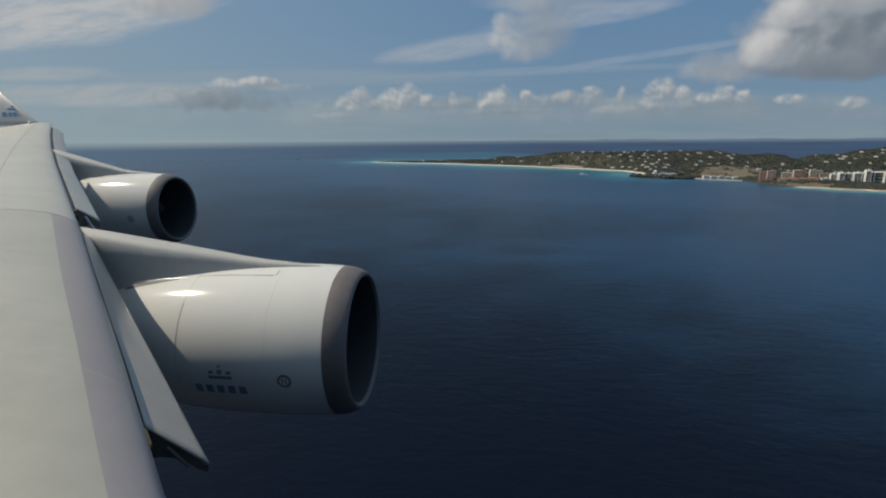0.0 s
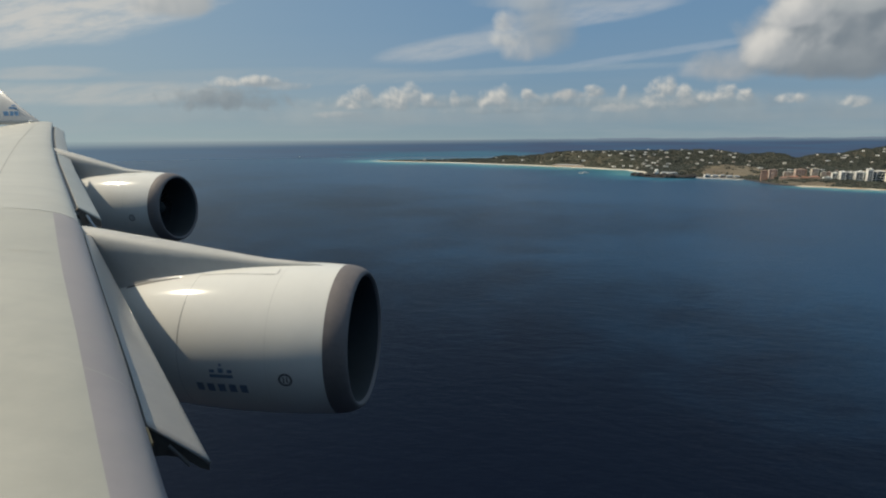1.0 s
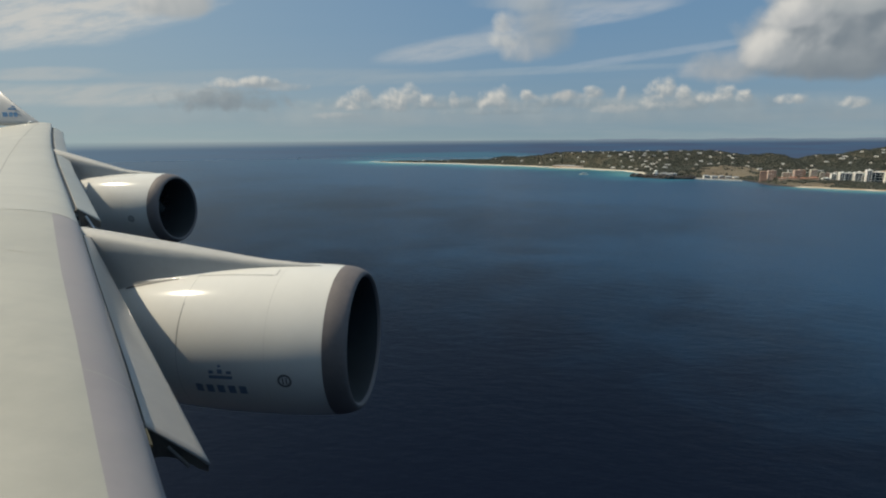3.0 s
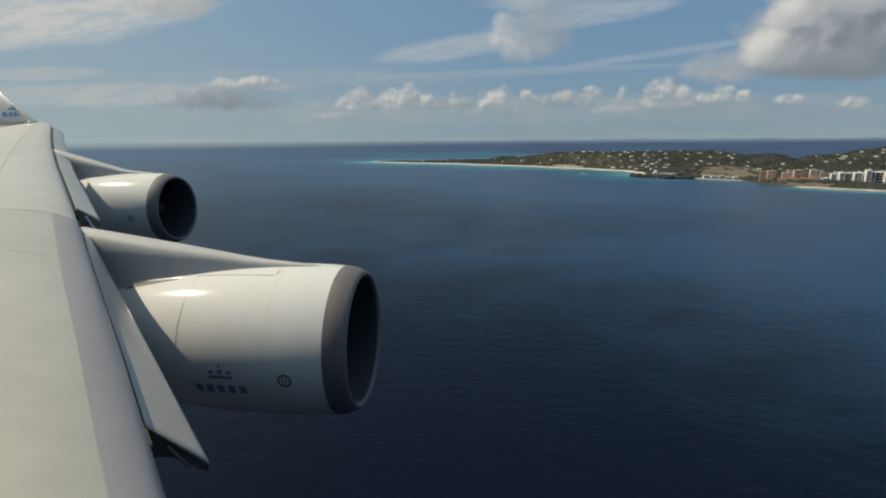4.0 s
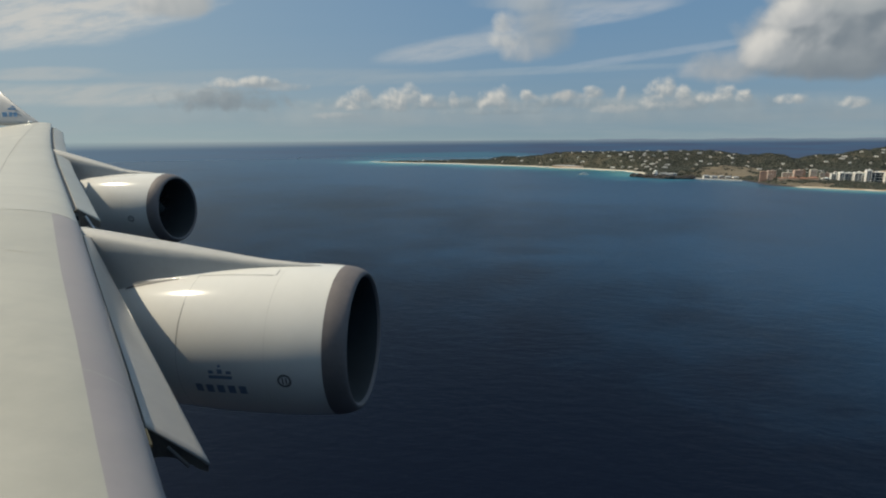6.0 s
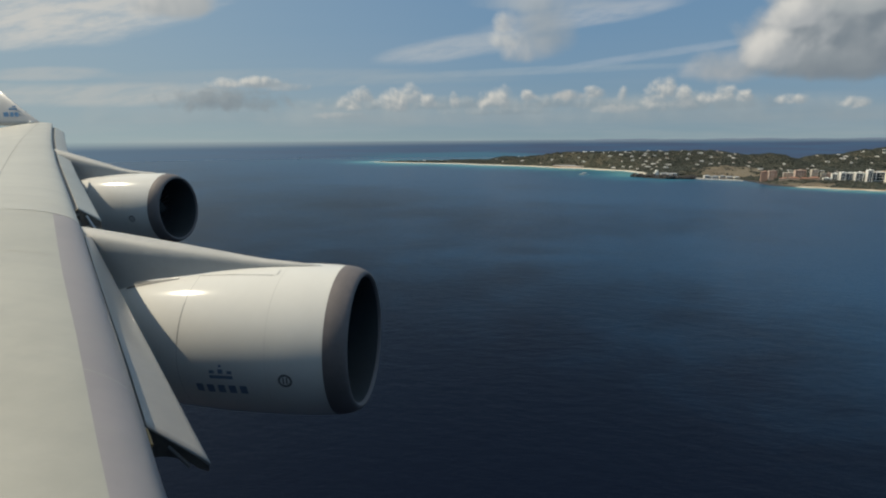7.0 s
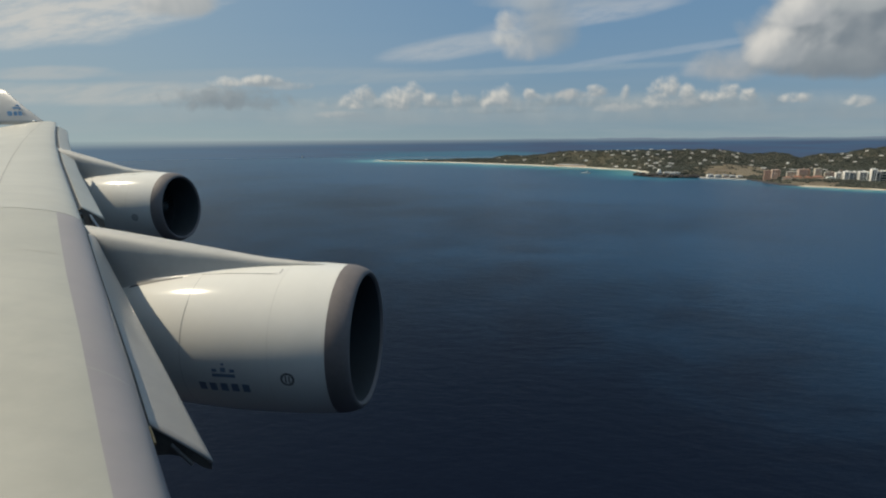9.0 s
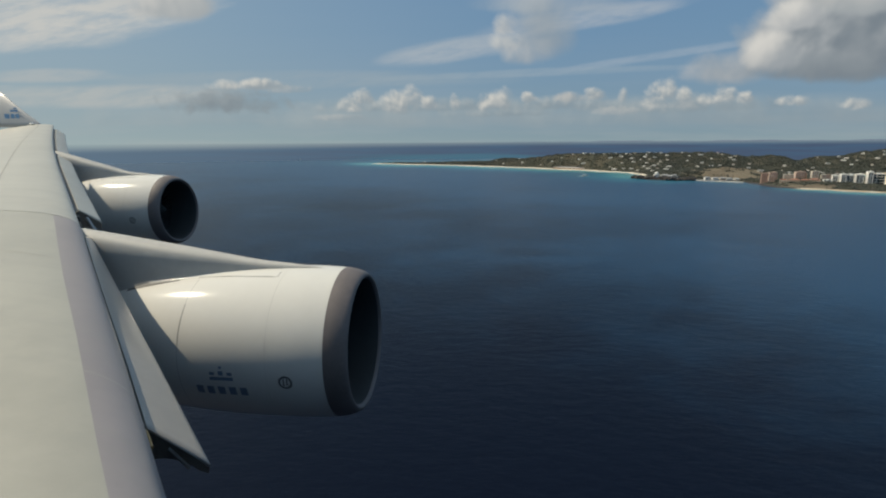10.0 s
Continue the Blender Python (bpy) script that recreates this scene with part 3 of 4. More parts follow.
engines = [jet_engine((-2.1, 8.8, EYE - 3.72), 8.8, "white airliner jet engine hung by its pylon under the inner wing", True),
           jet_engine((-12.06, 19.2, EYE - 2.73), 19.2, "white airliner jet engine hung by its pylon under the outer wing", False)]
level = pose(0, 0, EYE, 90 + TILT, 0, HEAD)
for ob in (wing, fuselage, *engines):
    ob.matrix_basis = level @ BANK @ level.inverted() @ ob.matrix_basis


# ---- the sea ----
LAND_X = -39.0
COAST = [(-815, 3872), (-530, 3723), (-185, 3562), (361, 3139), (640, 2856), (800, 2640), (815, 2480), (727, 2300), (745, 2190), (800, 2140), (932, 2144),
         (1069, 2039), (1059, 1810), (1098, 1745), (1160, 1728), (1256, 1627), (1420, 1600), (1620, 1580), (1850, 1550), (2300, 1480), (2900, 1650),
         (2900, 3300), (2500, 3480), (1700, 3450), (1000, 3650), (500, 4020), (100, 4080), (-300, 3965), (-640, 3930), (-800, 3892)]
LAGOON = [(1640, 2060), (2000, 1880), (2750, 1950), (2800, 2600), (2150, 2640), (1800, 2450)]


def shore_distance(px, py, ring):
    """Metres from a closed shoreline, positive inside."""
    ring = np.array(ring, float)
    best, inside = np.full(px.shape, 1e9), np.zeros(px.shape, bool)
    for (ax, ay), (bx, by) in zip(ring, np.roll(ring, -1, 0)):
        dx, dy = bx - ax, by - ay
        t = np.clip(((px - ax) * dx + (py - ay) * dy) / (dx * dx + dy * dy), 0, 1)
        best = np.minimum(best, np.hypot(px - ax - t * dx, py - ay - t * dy))
        cross = (ay > py) != (by > py)
        inside ^= cross & (px < ax + (py - ay) * dx / (dy if dy else 1e-9))
    return np.where(inside, best, -best)


def ripple(px, py, size, seed=0.0):
    """Smooth noise from a few crossed waves."""
    out = 0
    for i, (a, f) in enumerate(((1.0, 1.0), (0.6, 2.1), (0.4, 4.3), (0.25, 8.2))):
        q = 1.3 * i + seed
        out = out + a * np.sin((px * math.cos(q) + py * math.sin(q)) * f / size + 2.1 * q) * np.cos((py * math.cos(q * 1.7) - px * math.sin(q * 1.7)) * f / size * 0.9 + q)
    return out


def rocky_shore(px, py):
    return np.clip(np.exp(-((px - 800) / 120.0) ** 2 - ((py - 2200) / 120.0) ** 2) * 1.6 + 1.2 * np.exp(-((px - 1070) / 90.0) ** 2 - ((py - 1900) / 170.0) ** 2) + np.exp(-((px - 990) / 110.0) ** 2 - ((py - 2090) / 60.0) ** 2), 0, 1)


def sea_material():
    m = bpy.data.materials.new("sea_water")
    m.use_nodes = True
    k = Nodes(m.node_tree)
    at = k.add("ShaderNodeTexCoord").outputs["Object"]
    shoal_haze = k.add("ShaderNodeAttribute")
    shoal_haze.attribute_name = "shoal_haze"
    drift = k.add("ShaderNodeMapping", Vector=at)
    drift.inputs["Rotation"].default_value = (0, 0, 0.12)
    drift.inputs["Scale"].default_value = (1.0, 1.25, 1.0)
    # these patches stand in for cloud shadows as well as shallows
    patch = k.math("ADD", k.math("MULTIPLY", k.noise(drift.outputs[0], 0.0026, 6.0, 0.6, 0.6), 0.65), k.math("MULTIPLY", k.noise(drift.outputs[0], 0.011, 5.0, 0.6, 0.4), 0.35))
    depth = k.math("ADD", shoal_haze.outputs["Fac"], k.math("MULTIPLY", k.math("SUBTRACT", patch, 0.5), 0.75))
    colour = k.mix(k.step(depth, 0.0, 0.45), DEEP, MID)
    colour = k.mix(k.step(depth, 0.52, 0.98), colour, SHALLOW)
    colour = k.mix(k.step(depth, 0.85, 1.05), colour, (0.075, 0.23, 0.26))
    b = k.add("ShaderNodeBsdfPrincipled", IOR=1.16)
    b.inputs["Specular IOR Level"].default_value = 0.5
    k.put(b.inputs["Base Color"], colour)
    b.inputs["Roughness"].default_value = 0.29
    swell = k.add("ShaderNodeMapping", Vector=at)
    swell.inputs["Rotation"].default_value = (0, 0, 0.5)
    swell.inputs["Scale"].default_value = (1.0, 1.9, 1.0)
    waves = k.math("ADD", k.noise(swell.outputs[0], 0.055, 8.0, 0.68), k.math("MULTIPLY", k.noise(at, 0.006, 3.0), 0.8))
    h = k.add("ShaderNodeBump", Height=waves)
    h.inputs["Strength"].default_value, h.inputs["Distance"].default_value = 1.0, 0.75
    k.tree.links.new(h.outputs[0], b.inputs["Normal"])
    k.tree.links.new(b.outputs[0], k.add("ShaderNodeOutputMaterial").inputs["Surface"])
    return m


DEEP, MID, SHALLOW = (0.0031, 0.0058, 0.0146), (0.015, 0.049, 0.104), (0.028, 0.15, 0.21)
SEA_RADIUS = 4950.0


def build_sea():
    rings = [0, 60, 130, 200, 270, 340, 410, 480, 550, 620, 700, 790, 890, 1000, 1120] + [1250 + 70 * i for i in range(47)] + [4550, 4700, 4850, SEA_RADIUS]
    n = 360
    pts = np.array([(r * math.sin(2 * math.pi * i / n), r * math.cos(2 * math.pi * i / n)) for r in rings[1:] for i in range(n)])
    verts = [(0.0, 0.0, 0.0)] + [(x, y, 0.0) for x, y in pts]
    faces = [(0, 1 + (i + 1) % n, 1 + i) for i in range(n)]
    for j in range(len(rings) - 2):
        for i in range(n):
            a, b = 1 + j * n + i, 1 + j * n + (i + 1) % n
            faces.append((a, b, b + n, a + n))
    me = bpy.data.meshes.new("sea")
    me.from_pydata(verts, [], faces)
    px, py = np.array(verts)[:, 0], np.array(verts)[:, 1]
    px = px - LAND_X
    off = -shore_distance(px, py, COAST)
    reach = 75 + 45 * np.clip((px - 900) / 600, 0, 2) 
    shoal_haze = np.exp(-np.maximum(off, 0) / reach) * (1 - 0.92 * rocky_shore(px, py))
    shoal_haze += 0.50 * np.exp(-np.maximum(off, 0) / 1300.0) - 0.08
    shoal_haze += 0.34 * np.exp(-np.maximum(off, 0) / 520.0) * np.clip((900 - px) / 500, 0, 1) * np.clip((px + 1100) / 500, 0, 1)
    # haze put into the colour: paler with distance from the eye
    shoal_haze += 0.36 * np.clip((np.hypot(px, py) - 1200) / 3000, 0, 1)
    shoal_haze += 0.24 * np.exp(-((px - 1500) / 700.0) ** 2 - ((py - 1150) / 230.0) ** 2)
    shoal_haze += 0.16 * np.exp(-((px - 450) / 600.0) ** 2 - ((py - 1500) / 160.0) ** 2)
    shoal_haze += 0.40 * np.exp(-((px - 600) / 400.0) ** 2 - ((py - 580) / 330.0) ** 2) + 0.10 * np.exp(-((px - 150) / 420.0) ** 2 - ((py - 720) / 90.0) ** 2)
    # darker close below the eye
    shoal_haze -= 0.22 * np.exp(-(np.hypot(px + 30, py - 60) / 330.0) ** 2)
    shoal_haze += 0.12 * np.exp(-((px + 900) / 800.0) ** 2 - ((py - 2000) / 900.0) ** 2)
    shoal_haze += 0.05 * ripple(px, py, 210.0)
    me.attributes.new("shoal_haze", "FLOAT", "POINT").data.foreach_set("value", shoal_haze.astype(np.float32))
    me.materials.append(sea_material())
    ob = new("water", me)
    tagged(ob, "dark blue rippled sea paling to turquoise at the beach", "sea", kind="structure")


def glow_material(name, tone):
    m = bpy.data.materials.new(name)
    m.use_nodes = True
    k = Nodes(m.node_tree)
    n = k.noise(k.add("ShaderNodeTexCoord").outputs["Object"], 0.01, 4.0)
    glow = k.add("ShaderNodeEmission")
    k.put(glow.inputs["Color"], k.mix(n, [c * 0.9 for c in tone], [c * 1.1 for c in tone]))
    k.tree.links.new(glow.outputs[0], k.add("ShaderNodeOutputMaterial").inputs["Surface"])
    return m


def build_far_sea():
    """The faint low land on the skyline, a glowing strip with haze in its colour."""
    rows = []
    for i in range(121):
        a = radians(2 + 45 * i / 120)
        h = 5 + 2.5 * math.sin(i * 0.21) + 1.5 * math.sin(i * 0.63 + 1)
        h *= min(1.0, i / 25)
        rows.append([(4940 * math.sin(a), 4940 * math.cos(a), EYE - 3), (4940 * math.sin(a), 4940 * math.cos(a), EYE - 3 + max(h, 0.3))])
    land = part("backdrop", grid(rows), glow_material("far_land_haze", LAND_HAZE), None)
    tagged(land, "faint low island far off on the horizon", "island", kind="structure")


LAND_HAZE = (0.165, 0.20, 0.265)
build_sea()
build_far_sea()

# ---- the island ----
HILLS = ((-620, 3855, 8, 150, 50), (-300, 3825, 9, 220, 75), (20, 3790, 15, 240, 130), (260, 3620, 42, 150, 180), (420, 3420, 52, 190, 200), (590, 3120, 86, 300, 200), (960, 2950, 95, 320, 220),
         (1300, 2830, 85, 260, 190), (1560, 2720, 72, 130, 160), (1950, 2900, 70, 170, 150), (2120, 2900, 92, 110, 140), (2250, 2900, 97, 100, 140),
         (2600, 2900, 78, 250, 170), (1230, 1980, 17, 150, 110), (1450, 1880, 12, 180, 100), (1750, 1720, 7, 250, 70), (815, 2222, 27, 80, 52), (1010, 2280, 24, 180, 110),
         (1150, 2400, 36, 220, 160))


def land_height(px, py):
    px, py = np.asarray(px, float), np.asarray(py, float)
    d = shore_distance(px + 9 * ripple(px, py, 60.0, 2.0), py + 9 * ripple(px, py, 47.0, 5.0), COAST)
    s = sum((h * np.exp(-((px - x) / (1.25 * a)) ** 2 - ((py - y) / (1.25 * b)) ** 2)) ** 3 for x, y, h, a, b in HILLS) ** (1 / 3)
    back = 12 + 38 * np.clip((px + 300) / 400, 0, 1) * np.clip((860 - px) / 150, 0, 1)
    rise = np.clip((d - back) / 110, 0, 1)
    rise = rise * rise * (3 - 2 * rise)
    z = np.clip(d * (0.11 + 0.13 * np.clip((px - 1050) / 120, 0, 1)), -12, 3.2 + 1.2 * np.clip((px - 1050) / 120, 0, 1)) + s * rise * (1 + 0.07 * ripple(px, py, 85.0)) + 1.6 * rise * ripple(px, py, 33.0, 4.0)
    lake = shore_distance(px, py, LAGOON)
    return np.where(lake > -60, np.minimum(z, np.maximum(-lake * 0.12 - 0.5, -4)), z)


def dry_land(px, py):
    """Where bare brown slope shows among the green."""
    ragged = 1 + 0.35 * ripple(px, py, 55.0, 7.0)
    return ragged * np.exp(-((px - 1130) / 190.0) ** 2 - ((py - 2230) / 190.0) ** 2) + 0.9 * np.exp(-((px - 1180) / 130.0) ** 2 - ((py - 1790) / 60.0) ** 2) + 0.5 * np.exp(-((px - 1450) / 200.0) ** 2 - ((py - 1690) / 50.0) ** 2)


def land_material():
    m = bpy.data.materials.new("scrub_and_sand")
    m.use_nodes = True
    k = Nodes(m.node_tree)
    at = k.add("ShaderNodeTexCoord").outputs["Object"]
    z = k.add("ShaderNodeSeparateXYZ", Vector=at).outputs[2]
    big, small = k.noise(at, 0.012, 5.0), k.noise(at, 0.09, 6.0, 0.65)
    green = k.mix(k.step(big, 0.35, 0.65), (0.042, 0.046, 0.032), (0.082, 0.074, 0.050))
    dry = k.add("ShaderNodeAttribute")
    dry.attribute_name = "dry"
    bare = k.step(k.math("ADD", dry.outputs["Fac"], k.math("MULTIPLY", k.math("SUBTRACT", small, 0.5), 1.2)), 0.25, 0.75)
    green = k.mix(bare, green, k.mix(k.step(big, 0.35, 0.6), (0.125, 0.098, 0.062), (0.180, 0.148, 0.098)))
    sand = k.mix(k.step(small, 0.3, 0.7), (0.62, 0.55, 0.44), (0.74, 0.68, 0.56))
    east = k.step(k.add("ShaderNodeSeparateXYZ", Vector=at).outputs[0], 1000.0, 1250.0)
    sand = k.mix(k.math("MULTIPLY", east, k.step(k.noise(at, 0.02, 4.0), 0.25, 0.6)), sand, (0.44, 0.34, 0.23))
    rocky = k.add("ShaderNodeAttribute")
    rocky.attribute_name = "rocky"
    sand = k.mix(k.step(rocky.outputs["Fac"], 0.35, 0.6), sand, (0.045, 0.042, 0.04))
    low = k.step(k.math("ADD", z, k.math("MULTIPLY", small, 1.5)), 4.4, 3.4)
    colour = k.mix(low, green, sand)
    b = k.add("ShaderNodeBsdfPrincipled", Roughness=0.9)
    k.put(b.inputs["Base Color"], colour)
    h = k.add("ShaderNodeBump", Height=small)
    h.inputs["Strength"].default_value, h.inputs["Distance"].default_value = 1.0, 4.0
    k.tree.links.new(h.outputs[0], b.inputs["Normal"])
    k.tree.links.new(b.outputs[0], k.add("ShaderNodeOutputMaterial").inputs["Surface"])
    return m


def build_land():
    gx, gy = np.meshgrid(np.arange(-930, 2860, 13.0), np.arange(1440, 4120, 13.0), indexing="ij")
    z = land_height(gx, gy)
    keep = z > -2.5
    cell = keep[:-1, :-1] | keep[1:, :-1] | keep[:-1, 1:] | keep[1:, 1:]
    used = np.zeros(z.shape, bool)
    for i in (0, 1):
        for j in (0, 1):
            used[i:i + cell.shape[0], j:j + cell.shape[1]] |= cell
    index = np.cumsum(used.ravel()).reshape(z.shape) - 1
    verts = np.stack([gx[used], gy[used], np.maximum(z[used], -3.0)], 1)
    a, b = np.nonzero(cell)
    faces = np.stack([index[a, b], index[a + 1, b], index[a + 1, b + 1], index[a, b + 1]], 1)
    me = bpy.data.meshes.new("land")
    me.from_pydata(verts.tolist(), [], faces.tolist())
    me.polygons.foreach_set("use_smooth", np.ones(len(faces), bool))
    for name, f in (("dry", dry_land), ("rocky", rocky_shore)):
        me.attributes.new(name, "FLOAT", "POINT").data.foreach_set("value", f(verts[:, 0], verts[:, 1]).astype(np.float32))
    me.materials.append(land_material())
    land = new("ground", me)
    land.location.x = LAND_X
    tagged(land, "low green hilly island with a pale sand beach", "island", kind="structure")


build_land()


# ---- woods and buildings ----
FOLIAGE = material("foliage_dry_green", (0.035, 0.040, 0.031), 0.9, 0.0, 0.45, 0.012, island=0.25)
LIMEWASH = material("limewash_white", (0.80, 0.78, 0.73), 0.7, 0.0, 0.06, 0.15)
STUCCO = material("stucco_terracotta", (0.46, 0.30, 0.23), 0.8, 0.0, 0.12, 0.12)
SALMON = material("stucco_salmon", (0.57, 0.43, 0.35), 0.8, 0.0, 0.10, 0.12)
CREAM = material("stucco_cream", (0.58, 0.53, 0.45), 0.75, 0.0, 0.08, 0.12)
TILE = material("roof_red_tile", (0.30, 0.14, 0.09), 0.8, 0.0, 0.2, 0.3)
SLATE = material("roof_grey_shingle", (0.38, 0.38, 0.38), 0.75, 0.0, 0.15, 0.3)
WASH_SHADED = material("limewash_shaded", (0.47, 0.49, 0.50), 0.8, 0.0, 0.08, 0.12)
SHELL = material("roof_pale_grey_shingle", (0.66, 0.64, 0.60), 0.75, 0.0, 0.12, 0.3)
GLASS = material("window_dark_glass", (0.03, 0.045, 0.055), 0.12, 0.0, 0.2, 0.3)
ROCK = material("reef_rock_dark", (0.045, 0.042, 0.04), 0.9, 0.0, 0.35, 0.08, bump=0.6)
RECESS = material("stucco_recess_brown", (0.40, 0.25, 0.18), 0.8, 0.0, 0.15, 0.12)
CONCRETE = material("quay_concrete", (0.58, 0.56, 0.52), 0.85, 0.0, 0.1, 0.1)
CANVAS = material("sail_white", (0.78, 0.77, 0.74), 0.7, 0.0, 0.04, 0.3)
ROAD = material("dirt_track_pale", (0.36, 0.29, 0.21), 0.95, 0.0, 0.12, 0.1)

TAKEN = []   # plots kept clear of trees: x, y, reach


def on_land(x, y):
    return Vector((x + LAND_X, y, float(land_height(np.array([x]), np.array([y]))[0])))


def hip_roof(w, d, z, rise, over=0.6, ridge=0.45):
    bm = bmesh.new()
    a, b = w / 2 + over, d / 2 + over
    base = [bm.verts.new(p) for p in ((-a, -b, z), (a, -b, z), (a, b, z), (-a, b, z))]
    top = [bm.verts.new(p) for p in ((-a * ridge, 0, z + rise), (a * ridge, 0, z + rise))]
    bm.faces.new((base[0], base[1], top[1], top[0]))
    bm.faces.new((base[2], base[3], top[0], top[1]))
    bm.faces.new((base[1], base[2], top[1]))
    bm.faces.new((base[3], base[0], top[0]))
    bm.faces.new(list(reversed(base)))
    return bm


def villa(w, d, h, wall, roof, label, group="villas on the green hills", wing_share=0.55):
    """A low holiday house: two wings, hipped roofs, a veranda and window openings."""
    e = new("villa")
    tagged(e, label, "house", group)
    part("wall", block(w, d, h + 3, (0, 0, -3)), wall, e, pivot=0)
    part("side_wing", block(w * wing_share, d * 0.8, h * 0.8 + 3, (w * 0.6, -d * 0.35, -3)), wall, e, pivot=0)
    part("roof", hip_roof(w, d, h, h * 0.38), roof, e, pivot=0)
    r = hip_roof(w * wing_share, d * 0.8, h * 0.8, h * 0.3)
    bmesh.ops.translate(r, verts=r.verts, vec=(w * 0.6, -d * 0.35, 0))
    part("side_roof", r, roof, e, pivot=0)
    for i in range(3):
        part("window", block(w * 0.16, 0.3, h * 0.45, (w * (-0.36 + 0.22 * i), -d / 2 - 0.06, h * 0.22)), GLASS, e, pivot=0)
    part("terrace", block(w * 0.7, d * 0.45, 3.3, (-w * 0.2, -d * 0.72, -3)), wall, e, pivot=0)
    return e


def apartment_block(x, y, w, d, z0, z1, storeys, wall, label, turn=0.0, bay=9.0, group="beach hotels", roof=None):
    """A hotel wing: glazed core set back behind balcony slabs and piers, with end walls and a parapet."""
    e = new("hotel_block")
    tagged(e, label, "hotel", group)
    ground = on_land(x, y)
    base = min(z0, ground.z)
    h = z1 - base - 5.0
    e.matrix_basis = Matrix.Translation((x + LAND_X, y, base)) @ Matrix.Rotation(radians(turn), 4, "Z")
    low = 6.0
    part("core", block(w - 1.0, d - (3.0 if wall == LIMEWASH else 0.9), h + low - 1.0, (0, 0, -low)), GLASS if wall == LIMEWASH else RECESS, e, pivot=0)
    step = h / storeys
    # tall white hotels: the front's shade is put into a greyed limewash
    face = WASH_SHADED if wall == LIMEWASH and storeys > 5 else wall
    slab = part("balcony", block(w, d, 1.25, (0, 0, step - 0.6)), face, e, pivot=0)
    for i in range(2, storeys):
        s = slab.copy()
        scene.collection.objects.link(s)
        s.matrix_basis = Matrix.Translation((0, 0, step * (i - 1)))
    n = max(2, round(w / bay))
    end = part("end_wall", block(1.8, d + 0.7, h + low - 0.5, (0, 0, -low)), wall, e, pivot=0)
    end.matrix_basis = Matrix.Translation((-w / 2, 0, 0))
    other = end.copy()
    scene.collection.objects.link(other)
    other.matrix_basis = Matrix.Translation((w / 2, 0, 0))
    pier = part("pier", block(1.3, d + 0.5, h + low - 0.6, (0, 0, -low)), face, e, pivot=0)
    pier.matrix_basis = Matrix.Translation((-w / 2 + w / n, 0, 0))
    for i in range(2, n):
        s = pier.copy()
        scene.collection.objects.link(s)
        s.matrix_basis = Matrix.Translation((-w / 2 + w * i / n, 0, 0))
    tall = 3.4 if wall == LIMEWASH and storeys > 5 else 1.6
    part("parapet", block(w + 1.9, d + 1.9, tall, (0, 0, h - tall)), wall, e, pivot=0)
    if roof:
        part("roof", hip_roof(w, d, h, min(w, d) * 0.22, 1.0), roof, e, pivot=0)
    else:
        part("lift_house", block(w * 0.22, d * 0.4, 3.2, (w * 0.12, 0, h)), wall, e, pivot=0)
    for i in range(1 + int(w / 40)):
        off = (i - int(w / 40) / 2) * 40
        TAKEN.append((x + off * math.cos(radians(turn)), y + off * math.sin(radians(turn)), min(max(w, d), 40) * 0.62 + 6))
    return e


